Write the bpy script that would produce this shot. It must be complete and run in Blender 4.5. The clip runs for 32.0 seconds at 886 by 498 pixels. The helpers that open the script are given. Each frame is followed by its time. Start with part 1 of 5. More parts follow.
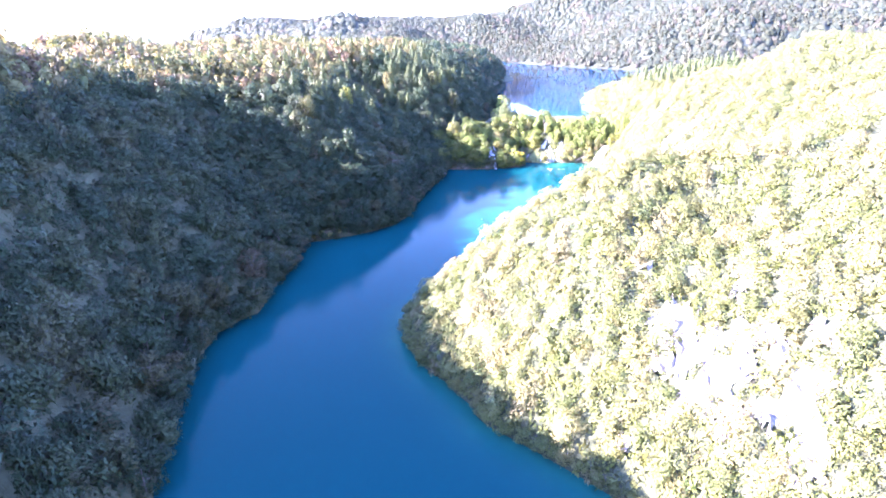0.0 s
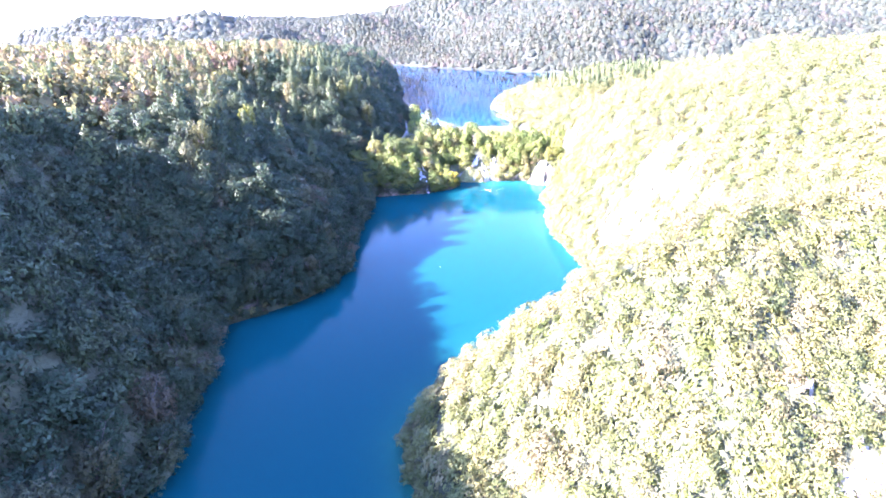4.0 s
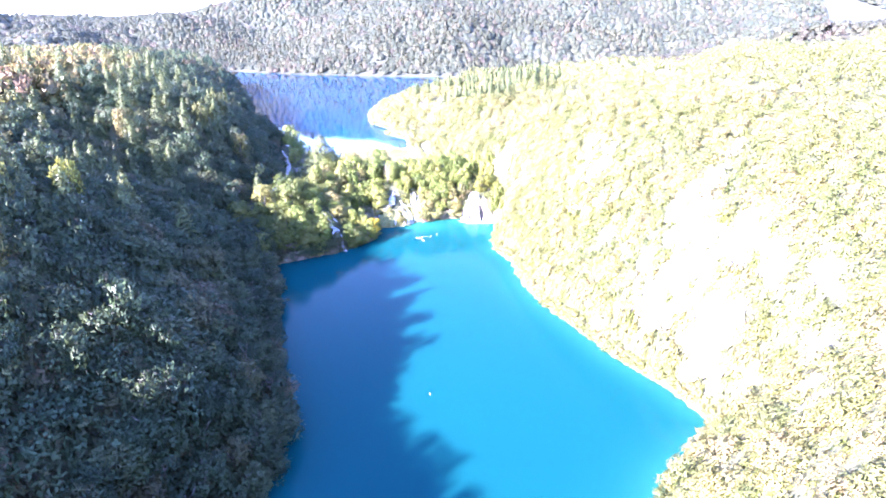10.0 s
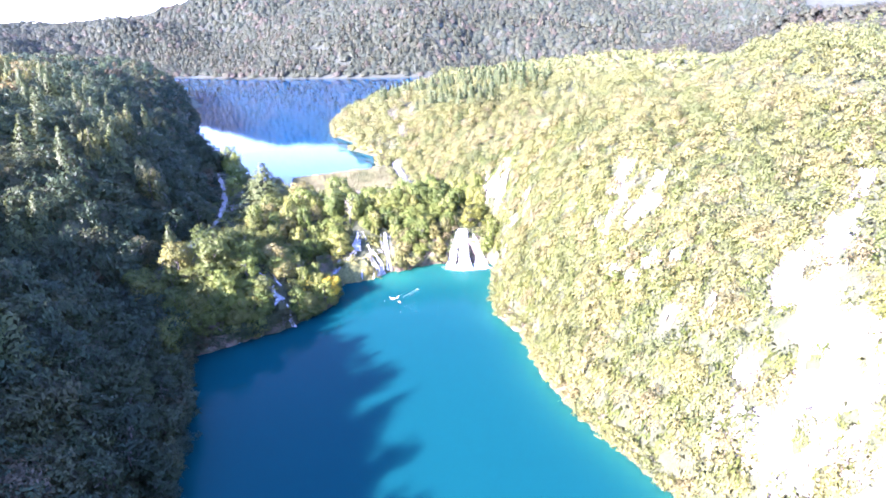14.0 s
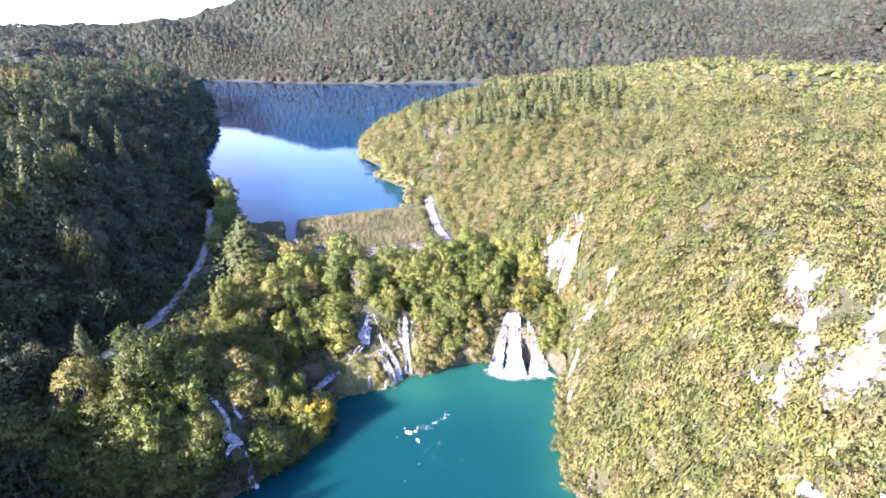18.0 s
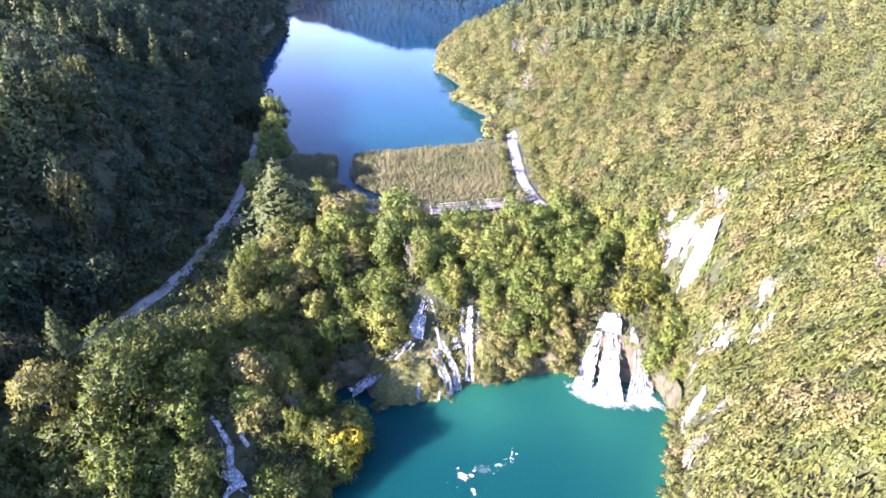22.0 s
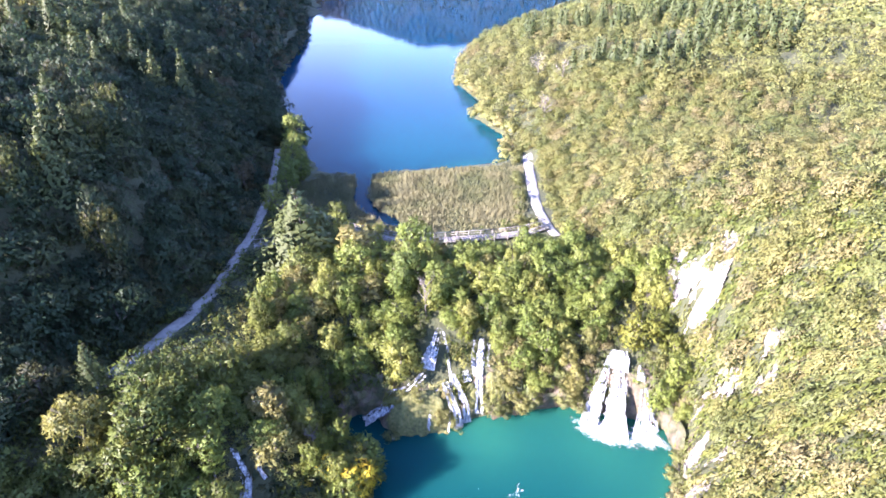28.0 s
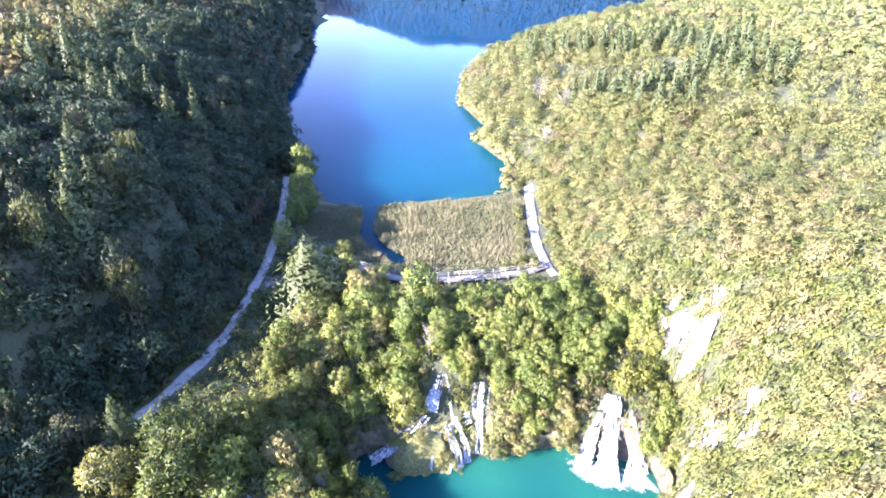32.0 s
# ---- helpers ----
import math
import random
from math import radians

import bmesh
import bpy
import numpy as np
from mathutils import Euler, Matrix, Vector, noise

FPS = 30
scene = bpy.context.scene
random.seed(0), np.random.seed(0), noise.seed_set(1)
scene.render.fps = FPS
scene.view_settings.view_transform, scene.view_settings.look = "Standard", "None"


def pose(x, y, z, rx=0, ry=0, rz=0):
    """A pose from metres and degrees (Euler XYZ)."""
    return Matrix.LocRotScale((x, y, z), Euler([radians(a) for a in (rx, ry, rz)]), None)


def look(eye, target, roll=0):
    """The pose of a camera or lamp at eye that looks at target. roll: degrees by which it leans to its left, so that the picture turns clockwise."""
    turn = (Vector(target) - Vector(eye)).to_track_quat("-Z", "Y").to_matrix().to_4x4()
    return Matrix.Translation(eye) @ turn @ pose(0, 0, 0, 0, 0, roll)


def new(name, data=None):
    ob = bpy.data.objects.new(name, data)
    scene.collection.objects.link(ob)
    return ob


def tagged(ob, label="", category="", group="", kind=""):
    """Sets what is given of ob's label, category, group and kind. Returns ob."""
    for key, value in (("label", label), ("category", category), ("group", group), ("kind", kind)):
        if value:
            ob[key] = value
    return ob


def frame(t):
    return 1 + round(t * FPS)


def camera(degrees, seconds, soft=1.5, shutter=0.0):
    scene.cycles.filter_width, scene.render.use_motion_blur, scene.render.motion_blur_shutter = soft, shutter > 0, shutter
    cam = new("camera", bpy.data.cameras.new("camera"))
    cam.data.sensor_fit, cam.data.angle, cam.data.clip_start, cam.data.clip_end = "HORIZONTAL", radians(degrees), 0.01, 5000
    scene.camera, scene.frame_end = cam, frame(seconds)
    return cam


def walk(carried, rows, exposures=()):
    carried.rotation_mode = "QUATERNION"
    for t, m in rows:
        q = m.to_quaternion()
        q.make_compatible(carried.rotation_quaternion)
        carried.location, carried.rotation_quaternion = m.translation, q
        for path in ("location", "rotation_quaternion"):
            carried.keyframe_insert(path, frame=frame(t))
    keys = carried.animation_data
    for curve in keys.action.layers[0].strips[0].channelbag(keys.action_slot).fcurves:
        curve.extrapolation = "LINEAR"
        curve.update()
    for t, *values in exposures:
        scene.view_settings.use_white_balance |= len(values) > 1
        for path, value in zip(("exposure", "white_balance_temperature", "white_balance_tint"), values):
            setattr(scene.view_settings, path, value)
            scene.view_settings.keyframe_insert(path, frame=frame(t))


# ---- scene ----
cam = camera(76.06, 32.0, soft=1.75)
# seconds, eye, target, roll: a drone that flies up a bend of the lower lake and rises before the falls
PATH = [
    (0, (116.16, -243.78, 53.52), (83.99, -209.87, 35.76), 0.31),
    (0.5, (111.17, -241.63, 53.49), (80.39, -206.44, 35.77), 0.31),
    (1, (106.14, -239.38, 53.57), (75.68, -203.92, 35.84), 0.36),
    (1.5, (101.22, -237.20, 53.67), (70.86, -201.68, 35.89), 0.38),
    (2, (96.49, -235.08, 53.68), (66.39, -199.32, 35.91), 0.40),
    (2.5, (91.85, -233.09, 53.76), (63.48, -195.94, 36.01), 0.43),
    (3, (87.20, -231.03, 53.93), (61.00, -192.31, 36.21), 0.39),
    (3.5, (82.70, -228.77, 54.08), (57.55, -189.34, 36.40), 0.35),
    (5.5, (64.82, -220.03, 55.05), (44.03, -178.09, 37.47), 1.01),
    (6, (60.67, -217.34, 55.21), (40.59, -175.05, 37.65), 1.02),
    (6.5, (56.73, -214.54, 55.16), (37.43, -171.89, 37.61), 0.94),
    (7, (52.68, -211.68, 55.19), (34.97, -168.33, 37.66), 0.96),
    (7.5, (48.94, -208.59, 55.29), (32.94, -164.57, 37.78), 0.81),
    (8, (45.26, -205.21, 55.15), (29.99, -160.93, 37.65), 0.66),
    (8.5, (41.59, -201.63, 54.99), (26.78, -157.20, 37.49), 0.66),
    (9, (38.19, -198.08, 54.86), (24.33, -153.33, 37.38), 0.54),
    (9.5, (34.81, -194.50, 54.85), (22.04, -149.42, 37.39), 0.45),
    (10, (31.74, -190.68, 54.90), (19.96, -145.32, 37.45), 0.37),
    (10.5, (29.34, -186.26, 54.84), (18.79, -140.60, 37.41), 0.01),
    (11, (27.43, -181.56, 54.73), (17.34, -135.81, 37.26), -0.19),
    (11.5, (25.89, -176.32, 54.59), (16.24, -130.50, 37.07), -0.50),
    (12, (24.64, -171.17, 54.38), (15.09, -125.34, 36.83), -0.74),
    (12.5, (23.39, -166.03, 54.22), (13.81, -120.21, 36.65), -0.97),
    (13, (22.28, -160.92, 54.21), (12.66, -115.12, 36.63), -1.12),
    (13.5, (21.20, -155.39, 54.16), (11.52, -109.61, 36.54), -1.20),
    (15.5, (17.48, -133.65, 54.96), (7.49, -87.93, 37.36), -1.44),
    (16, (16.32, -128.18, 55.08), (6.16, -82.48, 37.53), -1.47),
    (16.5, (14.96, -122.75, 55.26), (3.75, -77.27, 37.76), -1.38),
    (17, (13.69, -117.33, 55.34), (1.14, -72.19, 37.87), -1.31),
    (17.5, (12.30, -112.00, 55.30), (-0.64, -66.96, 37.87), -1.24),
    (18, (10.69, -106.75, 55.30), (-2.58, -61.80, 37.88), -1.11),
    (18.5, (9.04, -101.56, 55.46), (-4.35, -56.71, 37.90), -1.01),
    (19, (7.64, -97.33, 55.81), (-5.89, -53.04, 36.97), -0.91),
    (19.5, (6.58, -93.98, 55.87), (-7.37, -50.57, 35.36), -0.87),
    (20, (5.51, -90.91, 55.66), (-9.44, -48.63, 33.55), -0.79),
    (20.5, (4.36, -88.09, 55.37), (-11.84, -47.14, 31.69), -0.64),
    (21, (3.21, -85.19, 55.19), (-14.03, -45.43, 30.25), -0.57),
    (21.5, (2.27, -82.81, 55.09), (-15.56, -43.24, 30.27), -0.43),
    (22, (1.70, -81.66, 54.85), (-16.45, -42.18, 30.11), -0.33),
    (22.5, (1.50, -81.22, 54.40), (-16.93, -41.85, 29.69), -0.29),
    (23, (1.41, -81.01, 54.12), (-17.24, -41.77, 29.36), -0.27),
    (23.5, (1.41, -80.85, 53.80), (-17.42, -41.70, 29.05), -0.24),
    (24, (1.44, -80.74, 53.61), (-17.56, -41.68, 28.84), -0.23),
    (24.5, (1.55, -80.64, 53.51), (-17.64, -41.69, 28.72), -0.26),
    (25, (1.58, -80.68, 53.92), (-17.65, -41.76, 29.10), -0.15),
    (25.5, (1.61, -80.72, 54.74), (-17.63, -41.83, 29.89), -0.14),
    (27.5, (1.45, -80.80, 59.78), (-17.75, -42.06, 34.67), 0.18),
    (28, (1.48, -80.73, 61.02), (-17.77, -42.06, 35.85), 0.17),
    (28.5, (1.45, -80.67, 62.30), (-17.82, -42.05, 37.06), 0.16),
    (29, (1.46, -80.61, 63.45), (-17.84, -42.03, 38.16), 0.18),
    (29.5, (1.34, -80.61, 64.69), (-17.95, -42.08, 39.33), 0.24),
    (30, (1.32, -80.56, 65.93), (-17.99, -42.09, 40.49), 0.29),
    (30.5, (1.08, -80.62, 67.09), (-18.16, -42.14, 41.61), 0.47),
    (31, (1.05, -80.49, 68.34), (-18.22, -42.07, 42.78), 0.52),
    (31.5, (1.02, -80.48, 69.43), (-18.25, -42.10, 43.83), 0.55),
    (32, (0.94, -80.54, 70.36), (-18.30, -42.15, 44.72), 0.62),
]
# seconds, stops, kelvin, tint
EXPOSURES = [(0, 4.68, 5500, 49), (6, 4.62, 5470, 49), (13.5, 4.1, 5420, 48), (15.5, 3.4, 5960, 42), (17, 3.15, 6000, 42), (21, 3.05, 6060, 38), (25, 3.25, 6000, 36), (28, 3.3, 5950, 36), (30, 3.35, 5850, 36), (32, 3.6, 5750, 36)]
walk(cam, [(t, look(eye, target, roll)) for t, eye, target, roll in PATH], EXPOSURES)

# ---- light ----
SUN_FROM = Vector((-0.56, -0.83, 0.0)).normalized()
SUN_ELEVATION = 27.2
world = bpy.data.worlds.new("sky")
scene.world = world
world.use_nodes = True
nt = world.node_tree
sky = nt.nodes.new("ShaderNodeTexSky")
sky.sky_type, sky.sun_disc = "NISHITA", False
sky.sun_elevation = radians(SUN_ELEVATION)
sky.altitude, sky.dust_density, sky.ozone_density = 3000, 0.1, 1.4
sky.sun_rotation = math.atan2(SUN_FROM.x, SUN_FROM.y)
nt.links.new(sky.outputs[0], nt.nodes["Background"].inputs[0])
nt.nodes["Background"].inputs[1].default_value = 0.15
lamp = bpy.data.lights.new("sun", "SUN")
lamp.energy, lamp.angle, lamp.color = 4.4, radians(0.5), (1.0, 0.93, 0.80)
sun = new("sun", lamp)
aim = Vector((SUN_FROM.x * math.cos(radians(SUN_ELEVATION)), SUN_FROM.y * math.cos(radians(SUN_ELEVATION)), math.sin(radians(SUN_ELEVATION))))
sun.matrix_world = look(aim * 400, (0, 0, 0))


# ---- materials ----
def material(name):
    m = bpy.data.materials.new(name)
    m.use_nodes = True
    t = m.node_tree
    return m, t, t.nodes["Principled BSDF"]


def add(t, kind, **values):
    n = t.nodes.new(kind)
    for key, value in values.items():
        n.inputs[key.replace("_", " ")].default_value = value
    return n


def ramp(t, source, stops):
    r = t.nodes.new("ShaderNodeValToRGB")
    while len(r.color_ramp.elements) < len(stops):
        r.color_ramp.elements.new(0.5)
    for e, (at, colour) in zip(r.color_ramp.elements, stops):
        e.position, e.color = at, (*colour, 1)
    t.links.new(source, r.inputs[0])
    return r.outputs[0]


def grain(t, scale, detail=6.0, rough=0.6):
    g = t.nodes.new("ShaderNodeTexCoord")
    n = add(t, "ShaderNodeTexNoise", Scale=scale, Detail=detail, Roughness=rough)
    t.links.new(g.outputs["Object"], n.inputs["Vector"])
    return n.outputs[0]


def mixed(t, factor, a, b):
    m = t.nodes.new("ShaderNodeMix")
    m.data_type = "RGBA"
    for value, socket in ((factor, m.inputs[0]), (a, m.inputs[6]), (b, m.inputs[7])):
        if isinstance(value, (tuple, float, int)):
            socket.default_value = (*value, 1) if isinstance(value, tuple) else value
        else:
            t.links.new(value, socket)
    return m.outputs[2]


def bump(t, p, height, strength, distance):
    b = add(t, "ShaderNodeBump", Strength=strength, Distance=distance)
    t.links.new(height, b.inputs["Height"])
    t.links.new(b.outputs[0], p.inputs["Normal"])


def foliage(name, stops, low=0.86, high=1.15):
    """Leaves in a range of tints: one tint a tree, with a smaller spread from spray to spray."""
    m, t, p = material(name)
    info = t.nodes.new("ShaderNodeObjectInfo")
    tint = t.nodes.new("ShaderNodeAttribute")
    tint.attribute_name = "tint"
    geo = t.nodes.new("ShaderNodeNewGeometry")
    whole = t.nodes.new("ShaderNodeMath")
    whole.operation = "ADD"
    t.links.new(info.outputs["Random"], whole.inputs[0])
    t.links.new(tint.outputs["Fac"], whole.inputs[1])
    frac = t.nodes.new("ShaderNodeMath")
    frac.operation = "FRACT"
    t.links.new(whole.outputs[0], frac.inputs[0])
    colour = ramp(t, frac.outputs[0], stops)
    hsv = t.nodes.new("ShaderNodeHueSaturation")
    t.links.new(colour, hsv.inputs["Color"])
    spread = t.nodes.new("ShaderNodeMapRange")
    spread.inputs[3].default_value, spread.inputs[4].default_value = low, high
    t.links.new(geo.outputs["Random Per Island"], spread.inputs[0])
    t.links.new(spread.outputs[0], hsv.inputs["Value"])
    t.links.new(hsv.outputs[0], p.inputs["Base Color"])
    p.inputs["Roughness"].default_value = 0.55
    p.inputs["Specular IOR Level"].default_value = 0.3
    lobe = t.nodes.new("ShaderNodeAttribute")
    lobe.attribute_name = "lobe"
    turn = t.nodes.new("ShaderNodeVectorTransform")
    turn.vector_type, turn.convert_from, turn.convert_to = "NORMAL", "OBJECT", "WORLD"
    t.links.new(lobe.outputs["Vector"], turn.inputs[0])
    soft = t.nodes.new("ShaderNodeMix")
    soft.data_type = "VECTOR"
    soft.inputs[0].default_value = 0.2
    t.links.new(turn.outputs[0], soft.inputs[4])
    t.links.new(geo.outputs["Normal"], soft.inputs[5])
    unit = t.nodes.new("ShaderNodeVectorMath")
    unit.operation = "NORMALIZE"
    t.links.new(soft.outputs[1], unit.inputs[0])
    t.links.new(unit.outputs[0], p.inputs["Normal"])
    through_leaf = t.nodes.new("ShaderNodeBsdfTranslucent")
    t.links.new(hsv.outputs[0], through_leaf.inputs[0])
    t.links.new(unit.outputs[0], through_leaf.inputs["Normal"])
    both = add(t, "ShaderNodeMixShader", Fac=0.5)
    t.links.new(p.outputs[0], both.inputs[1])
    t.links.new(through_leaf.outputs[0], both.inputs[2])
    t.links.new(both.outputs[0], t.nodes["Material Output"].inputs[0])
    return m


# west-hill leaves, darker and bluer: its shade and sky fill in the colour
LEAF_LEFT = foliage("shade_toned_beech_leaves", [(0.0, (0.024, 0.048, 0.022)), (0.3, (0.033, 0.061, 0.026)), (0.6, (0.045, 0.074, 0.030)), (0.80, (0.066, 0.090, 0.034)), (0.92, (0.090, 0.094, 0.038)), (0.96, (0.100, 0.080, 0.041)), (1.0, (0.038, 0.062, 0.020))])
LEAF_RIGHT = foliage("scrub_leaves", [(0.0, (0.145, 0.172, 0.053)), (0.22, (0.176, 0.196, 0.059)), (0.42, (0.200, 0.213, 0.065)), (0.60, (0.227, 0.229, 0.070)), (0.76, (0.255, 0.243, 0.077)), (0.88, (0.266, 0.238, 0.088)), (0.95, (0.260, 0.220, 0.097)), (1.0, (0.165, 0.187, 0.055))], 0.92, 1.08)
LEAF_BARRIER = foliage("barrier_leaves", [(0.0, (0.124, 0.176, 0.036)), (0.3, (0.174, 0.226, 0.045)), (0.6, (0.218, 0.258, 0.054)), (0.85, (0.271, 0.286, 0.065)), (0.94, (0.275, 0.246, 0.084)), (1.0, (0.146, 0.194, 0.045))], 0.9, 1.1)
# a darker green, partly standing in for shade at the bank and between crowns
LEAF_SHADE_GREEN = foliage("shade_toned_hornbeam_leaves", [(0.0, (0.080, 0.112, 0.025)), (0.35, (0.121, 0.153, 0.033)), (0.7, (0.164, 0.187, 0.042)), (0.92, (0.210, 0.207, 0.052)), (1.0, (0.096, 0.128, 0.027))], 0.9, 1.1)
# turning leaves made lighter, the hilltop's sunlight put into their colour
LEAF_TOP = foliage("sun_toned_turning_leaves", [(0.0, (0.088, 0.108, 0.030)), (0.35, (0.122, 0.130, 0.036)), (0.65, (0.156, 0.146, 0.044)), (0.85, (0.180, 0.140, 0.052)), (0.92, (0.160, 0.104, 0.054)), (1.0, (0.085, 0.106, 0.030))])
LEAF_FAR = foliage("mountain_leaves", [(0.0, (0.051, 0.067, 0.043)), (0.4, (0.072, 0.081, 0.044)), (0.75, (0.089, 0.090, 0.051)), (0.9, (0.100, 0.085, 0.057)), (1.0, (0.056, 0.072, 0.043))], 0.95, 1.05)
LEAF_YELLOW = foliage("autumn_leaves", [(0.0, (0.60, 0.46, 0.04)), (1.0, (0.70, 0.58, 0.06))])
LEAF_LIME = foliage("lime_leaves", [(0.0, (0.14, 0.172, 0.030)), (1.0, (0.21, 0.215, 0.036))])
NEEDLES = foliage("spruce_needles", [(0.0, (0.066, 0.090, 0.028)), (1.0, (0.096, 0.118, 0.036))])
REED = foliage("reed_blades", [(0.0, (0.090, 0.112, 0.042)), (0.35, (0.150, 0.154, 0.066)), (0.65, (0.220, 0.206, 0.102)), (1.0, (0.140, 0.158, 0.060))])

LIMESTONE, t, p = material("limestone")
streaks = grain(t, 0.8, 8.0, 0.7)
t.links.new(mixed(t, ramp(t, grain(t, 3.0), [(0.42, (0, 0, 0)), (0.62, (1, 1, 1))]), ramp(t, streaks, [(0.3, (0.10, 0.09, 0.08)), (0.46, (0.19, 0.175, 0.155)), (0.62, (0.30, 0.285, 0.26))]), (0.27, 0.235, 0.19)), p.inputs["Base Color"])
p.inputs["Roughness"].default_value = 0.85
bump(t, p, grain(t, 2.2, 10.0, 0.75), 0.9, 0.5)

TUFA, t, p = material("tufa_rock")
t.links.new(mixed(t, ramp(t, grain(t, 0.5), [(0.42, (0, 0, 0)), (0.58, (1, 1, 1))]), ramp(t, grain(t, 2.0), [(0.3, (0.06, 0.046, 0.032)), (0.7, (0.22, 0.165, 0.11))]), ramp(t, grain(t, 1.4), [(0.35, (0.03, 0.04, 0.014)), (0.7, (0.10, 0.105, 0.04))])), p.inputs["Base Color"])
p.inputs["Roughness"].default_value = 0.75
bump(t, p, grain(t, 3.0, 8.0, 0.7), 1.0, 0.4)

MOSS, t, p = material("mossy_tufa")
t.links.new(ramp(t, grain(t, 2.5), [(0.3, (0.05, 0.05, 0.02)), (0.5, (0.11, 0.115, 0.03)), (0.72, (0.19, 0.17, 0.075))]), p.inputs["Base Color"])
p.inputs["Roughness"].default_value = 0.9
bump(t, p, grain(t, 5.0, 8.0, 0.7), 1.0, 0.3)

GRAVEL, t, p = material("pale_gravel")
t.links.new(ramp(t, grain(t, 1.1, 8.0, 0.65), [(0.3, (0.13, 0.122, 0.110)), (0.7, (0.25, 0.236, 0.212))]), p.inputs["Base Color"])
p.inputs["Roughness"].default_value = 0.95
bump(t, p, grain(t, 9.0), 0.5, 0.05)

TIMBER, t, p = material("weathered_timber")
t.links.new(ramp(t, grain(t, 2.5), [(0.3, (0.12, 0.11, 0.10)), (0.7, (0.23, 0.215, 0.19))]), p.inputs["Base Color"])
p.inputs["Roughness"].default_value = 0.85
bump(t, p, grain(t, 12.0), 0.4, 0.03)

FALLING, t, p = material("falling_water")
place = t.nodes.new("ShaderNodeTexCoord")
longer = t.nodes.new("ShaderNodeMapping")
longer.inputs["Scale"].default_value = (2.0, 2.0, 0.24)
t.links.new(place.outputs["Object"], longer.inputs[0])
threads = add(t, "ShaderNodeTexNoise", Scale=1.6, Detail=6.0, Roughness=0.65)
t.links.new(longer.outputs[0], threads.inputs["Vector"])
t.links.new(ramp(t, threads.outputs[0], [(0.36, (0.09, 0.10, 0.12)), (0.50, (0.20, 0.215, 0.23)), (0.64, (0.46, 0.475, 0.49))]), p.inputs["Base Color"])
p.inputs["Roughness"].default_value = 0.4
bump(t, p, threads.outputs[0], 0.8, 0.25)
torn = t.nodes.new("ShaderNodeAttribute")
torn.attribute_name = "thin"
less = add(t, "ShaderNodeMath")
less.operation = "MULTIPLY_ADD"
less.inputs[1].default_value = -0.95
t.links.new(torn.outputs["Fac"], less.inputs[0])
t.links.new(threads.outputs[0], less.inputs[2])
t.links.new(ramp(t, less.outputs[0], [(0.10, (0.0, 0.0, 0.0)), (0.36, (1, 1, 1))]), p.inputs["Alpha"])

FOAM, t, p = material("foam")
bubbles = grain(t, 3.0)
t.links.new(ramp(t, bubbles, [(0.3, (0.40, 0.46, 0.46)), (0.6, (0.62, 0.64, 0.64))]), p.inputs["Base Color"])
p.inputs["Roughness"].default_value = 0.6
thin = t.nodes.new("ShaderNodeAttribute")
thin.attribute_name = "thin"
rest = t.nodes.new("ShaderNodeMath")
rest.operation = "SUBTRACT"
t.links.new(grain(t, 2.2, 8.0, 0.75), rest.inputs[0])
t.links.new(thin.outputs["Fac"], rest.inputs[1])
t.links.new(ramp(t, rest.outputs[0], [(0.0, (0, 0, 0)), (0.42, (1, 1, 1))]), p.inputs["Alpha"])
bump(t, p, bubbles, 0.6, 0.1)

DEADWOOD, t, p = material("bleached_wood")
t.links.new(ramp(t, grain(t, 4.0), [(0.3, (0.09, 0.078, 0.066)), (0.7, (0.20, 0.18, 0.155))]), p.inputs["Base Color"])
p.inputs["Roughness"].default_value = 0.9

BARK, t, p = material("bark")
t.links.new(ramp(t, grain(t, 6), [(0.3, (0.06, 0.05, 0.04)), (0.7, (0.17, 0.15, 0.125))]), p.inputs["Base Color"])
p.inputs["Roughness"].default_value = 0.9

EARTH, t, p = material("forest_floor")
t.links.new(mixed(t, grain(t, 0.05), ramp(t, grain(t, 1.5), [(0.3, (0.018, 0.026, 0.010)), (0.7, (0.045, 0.052, 0.020))]), ramp(t, grain(t, 0.6), [(0.35, (0.035, 0.042, 0.015)), (0.7, (0.068, 0.066, 0.030))])), p.inputs["Base Color"])
p.inputs["Roughness"].default_value = 0.95
bump(t, p, grain(t, 1.2), 0.6, 0.5)


def water_material(name, deep, shallow, ripple, shine=0.5):
    m, t, p = material(name)
    depth = t.nodes.new("ShaderNodeAttribute")
    depth.attribute_name = "shallow"
    t.links.new(mixed(t, depth.outputs["Fac"], deep, shallow), p.inputs["Base Color"])
    p.inputs["Roughness"].default_value = 0.03
    p.inputs["IOR"].default_value = 1.33
    p.inputs["Specular IOR Level"].default_value = shine
    bump(t, p, grain(t, 1.1, 4.0), ripple, 0.06)
    return m


WATER_LOW = water_material("lower_lake_water", (0.001, 0.033, 0.037), (0.009, 0.075, 0.052), 0.30, 0.04)
p = WATER_LOW.node_tree.nodes["Principled BSDF"]
p.subsurface_method = "BURLEY"
p.inputs["Subsurface Weight"].default_value, p.inputs["Subsurface Scale"].default_value = 0.8, 5.0
p.inputs["Subsurface Radius"].default_value = (0.5, 1.0, 1.0)
WATER_UP = water_material("upper_lake_water", (0.001, 0.025, 0.056), (0.005, 0.062, 0.066), 0.05, 0.06)
p = WATER_UP.node_tree.nodes["Principled BSDF"]
p.subsurface_method = "BURLEY"
p.inputs["Subsurface Weight"].default_value, p.inputs["Subsurface Scale"].default_value = 1.0, 30.0
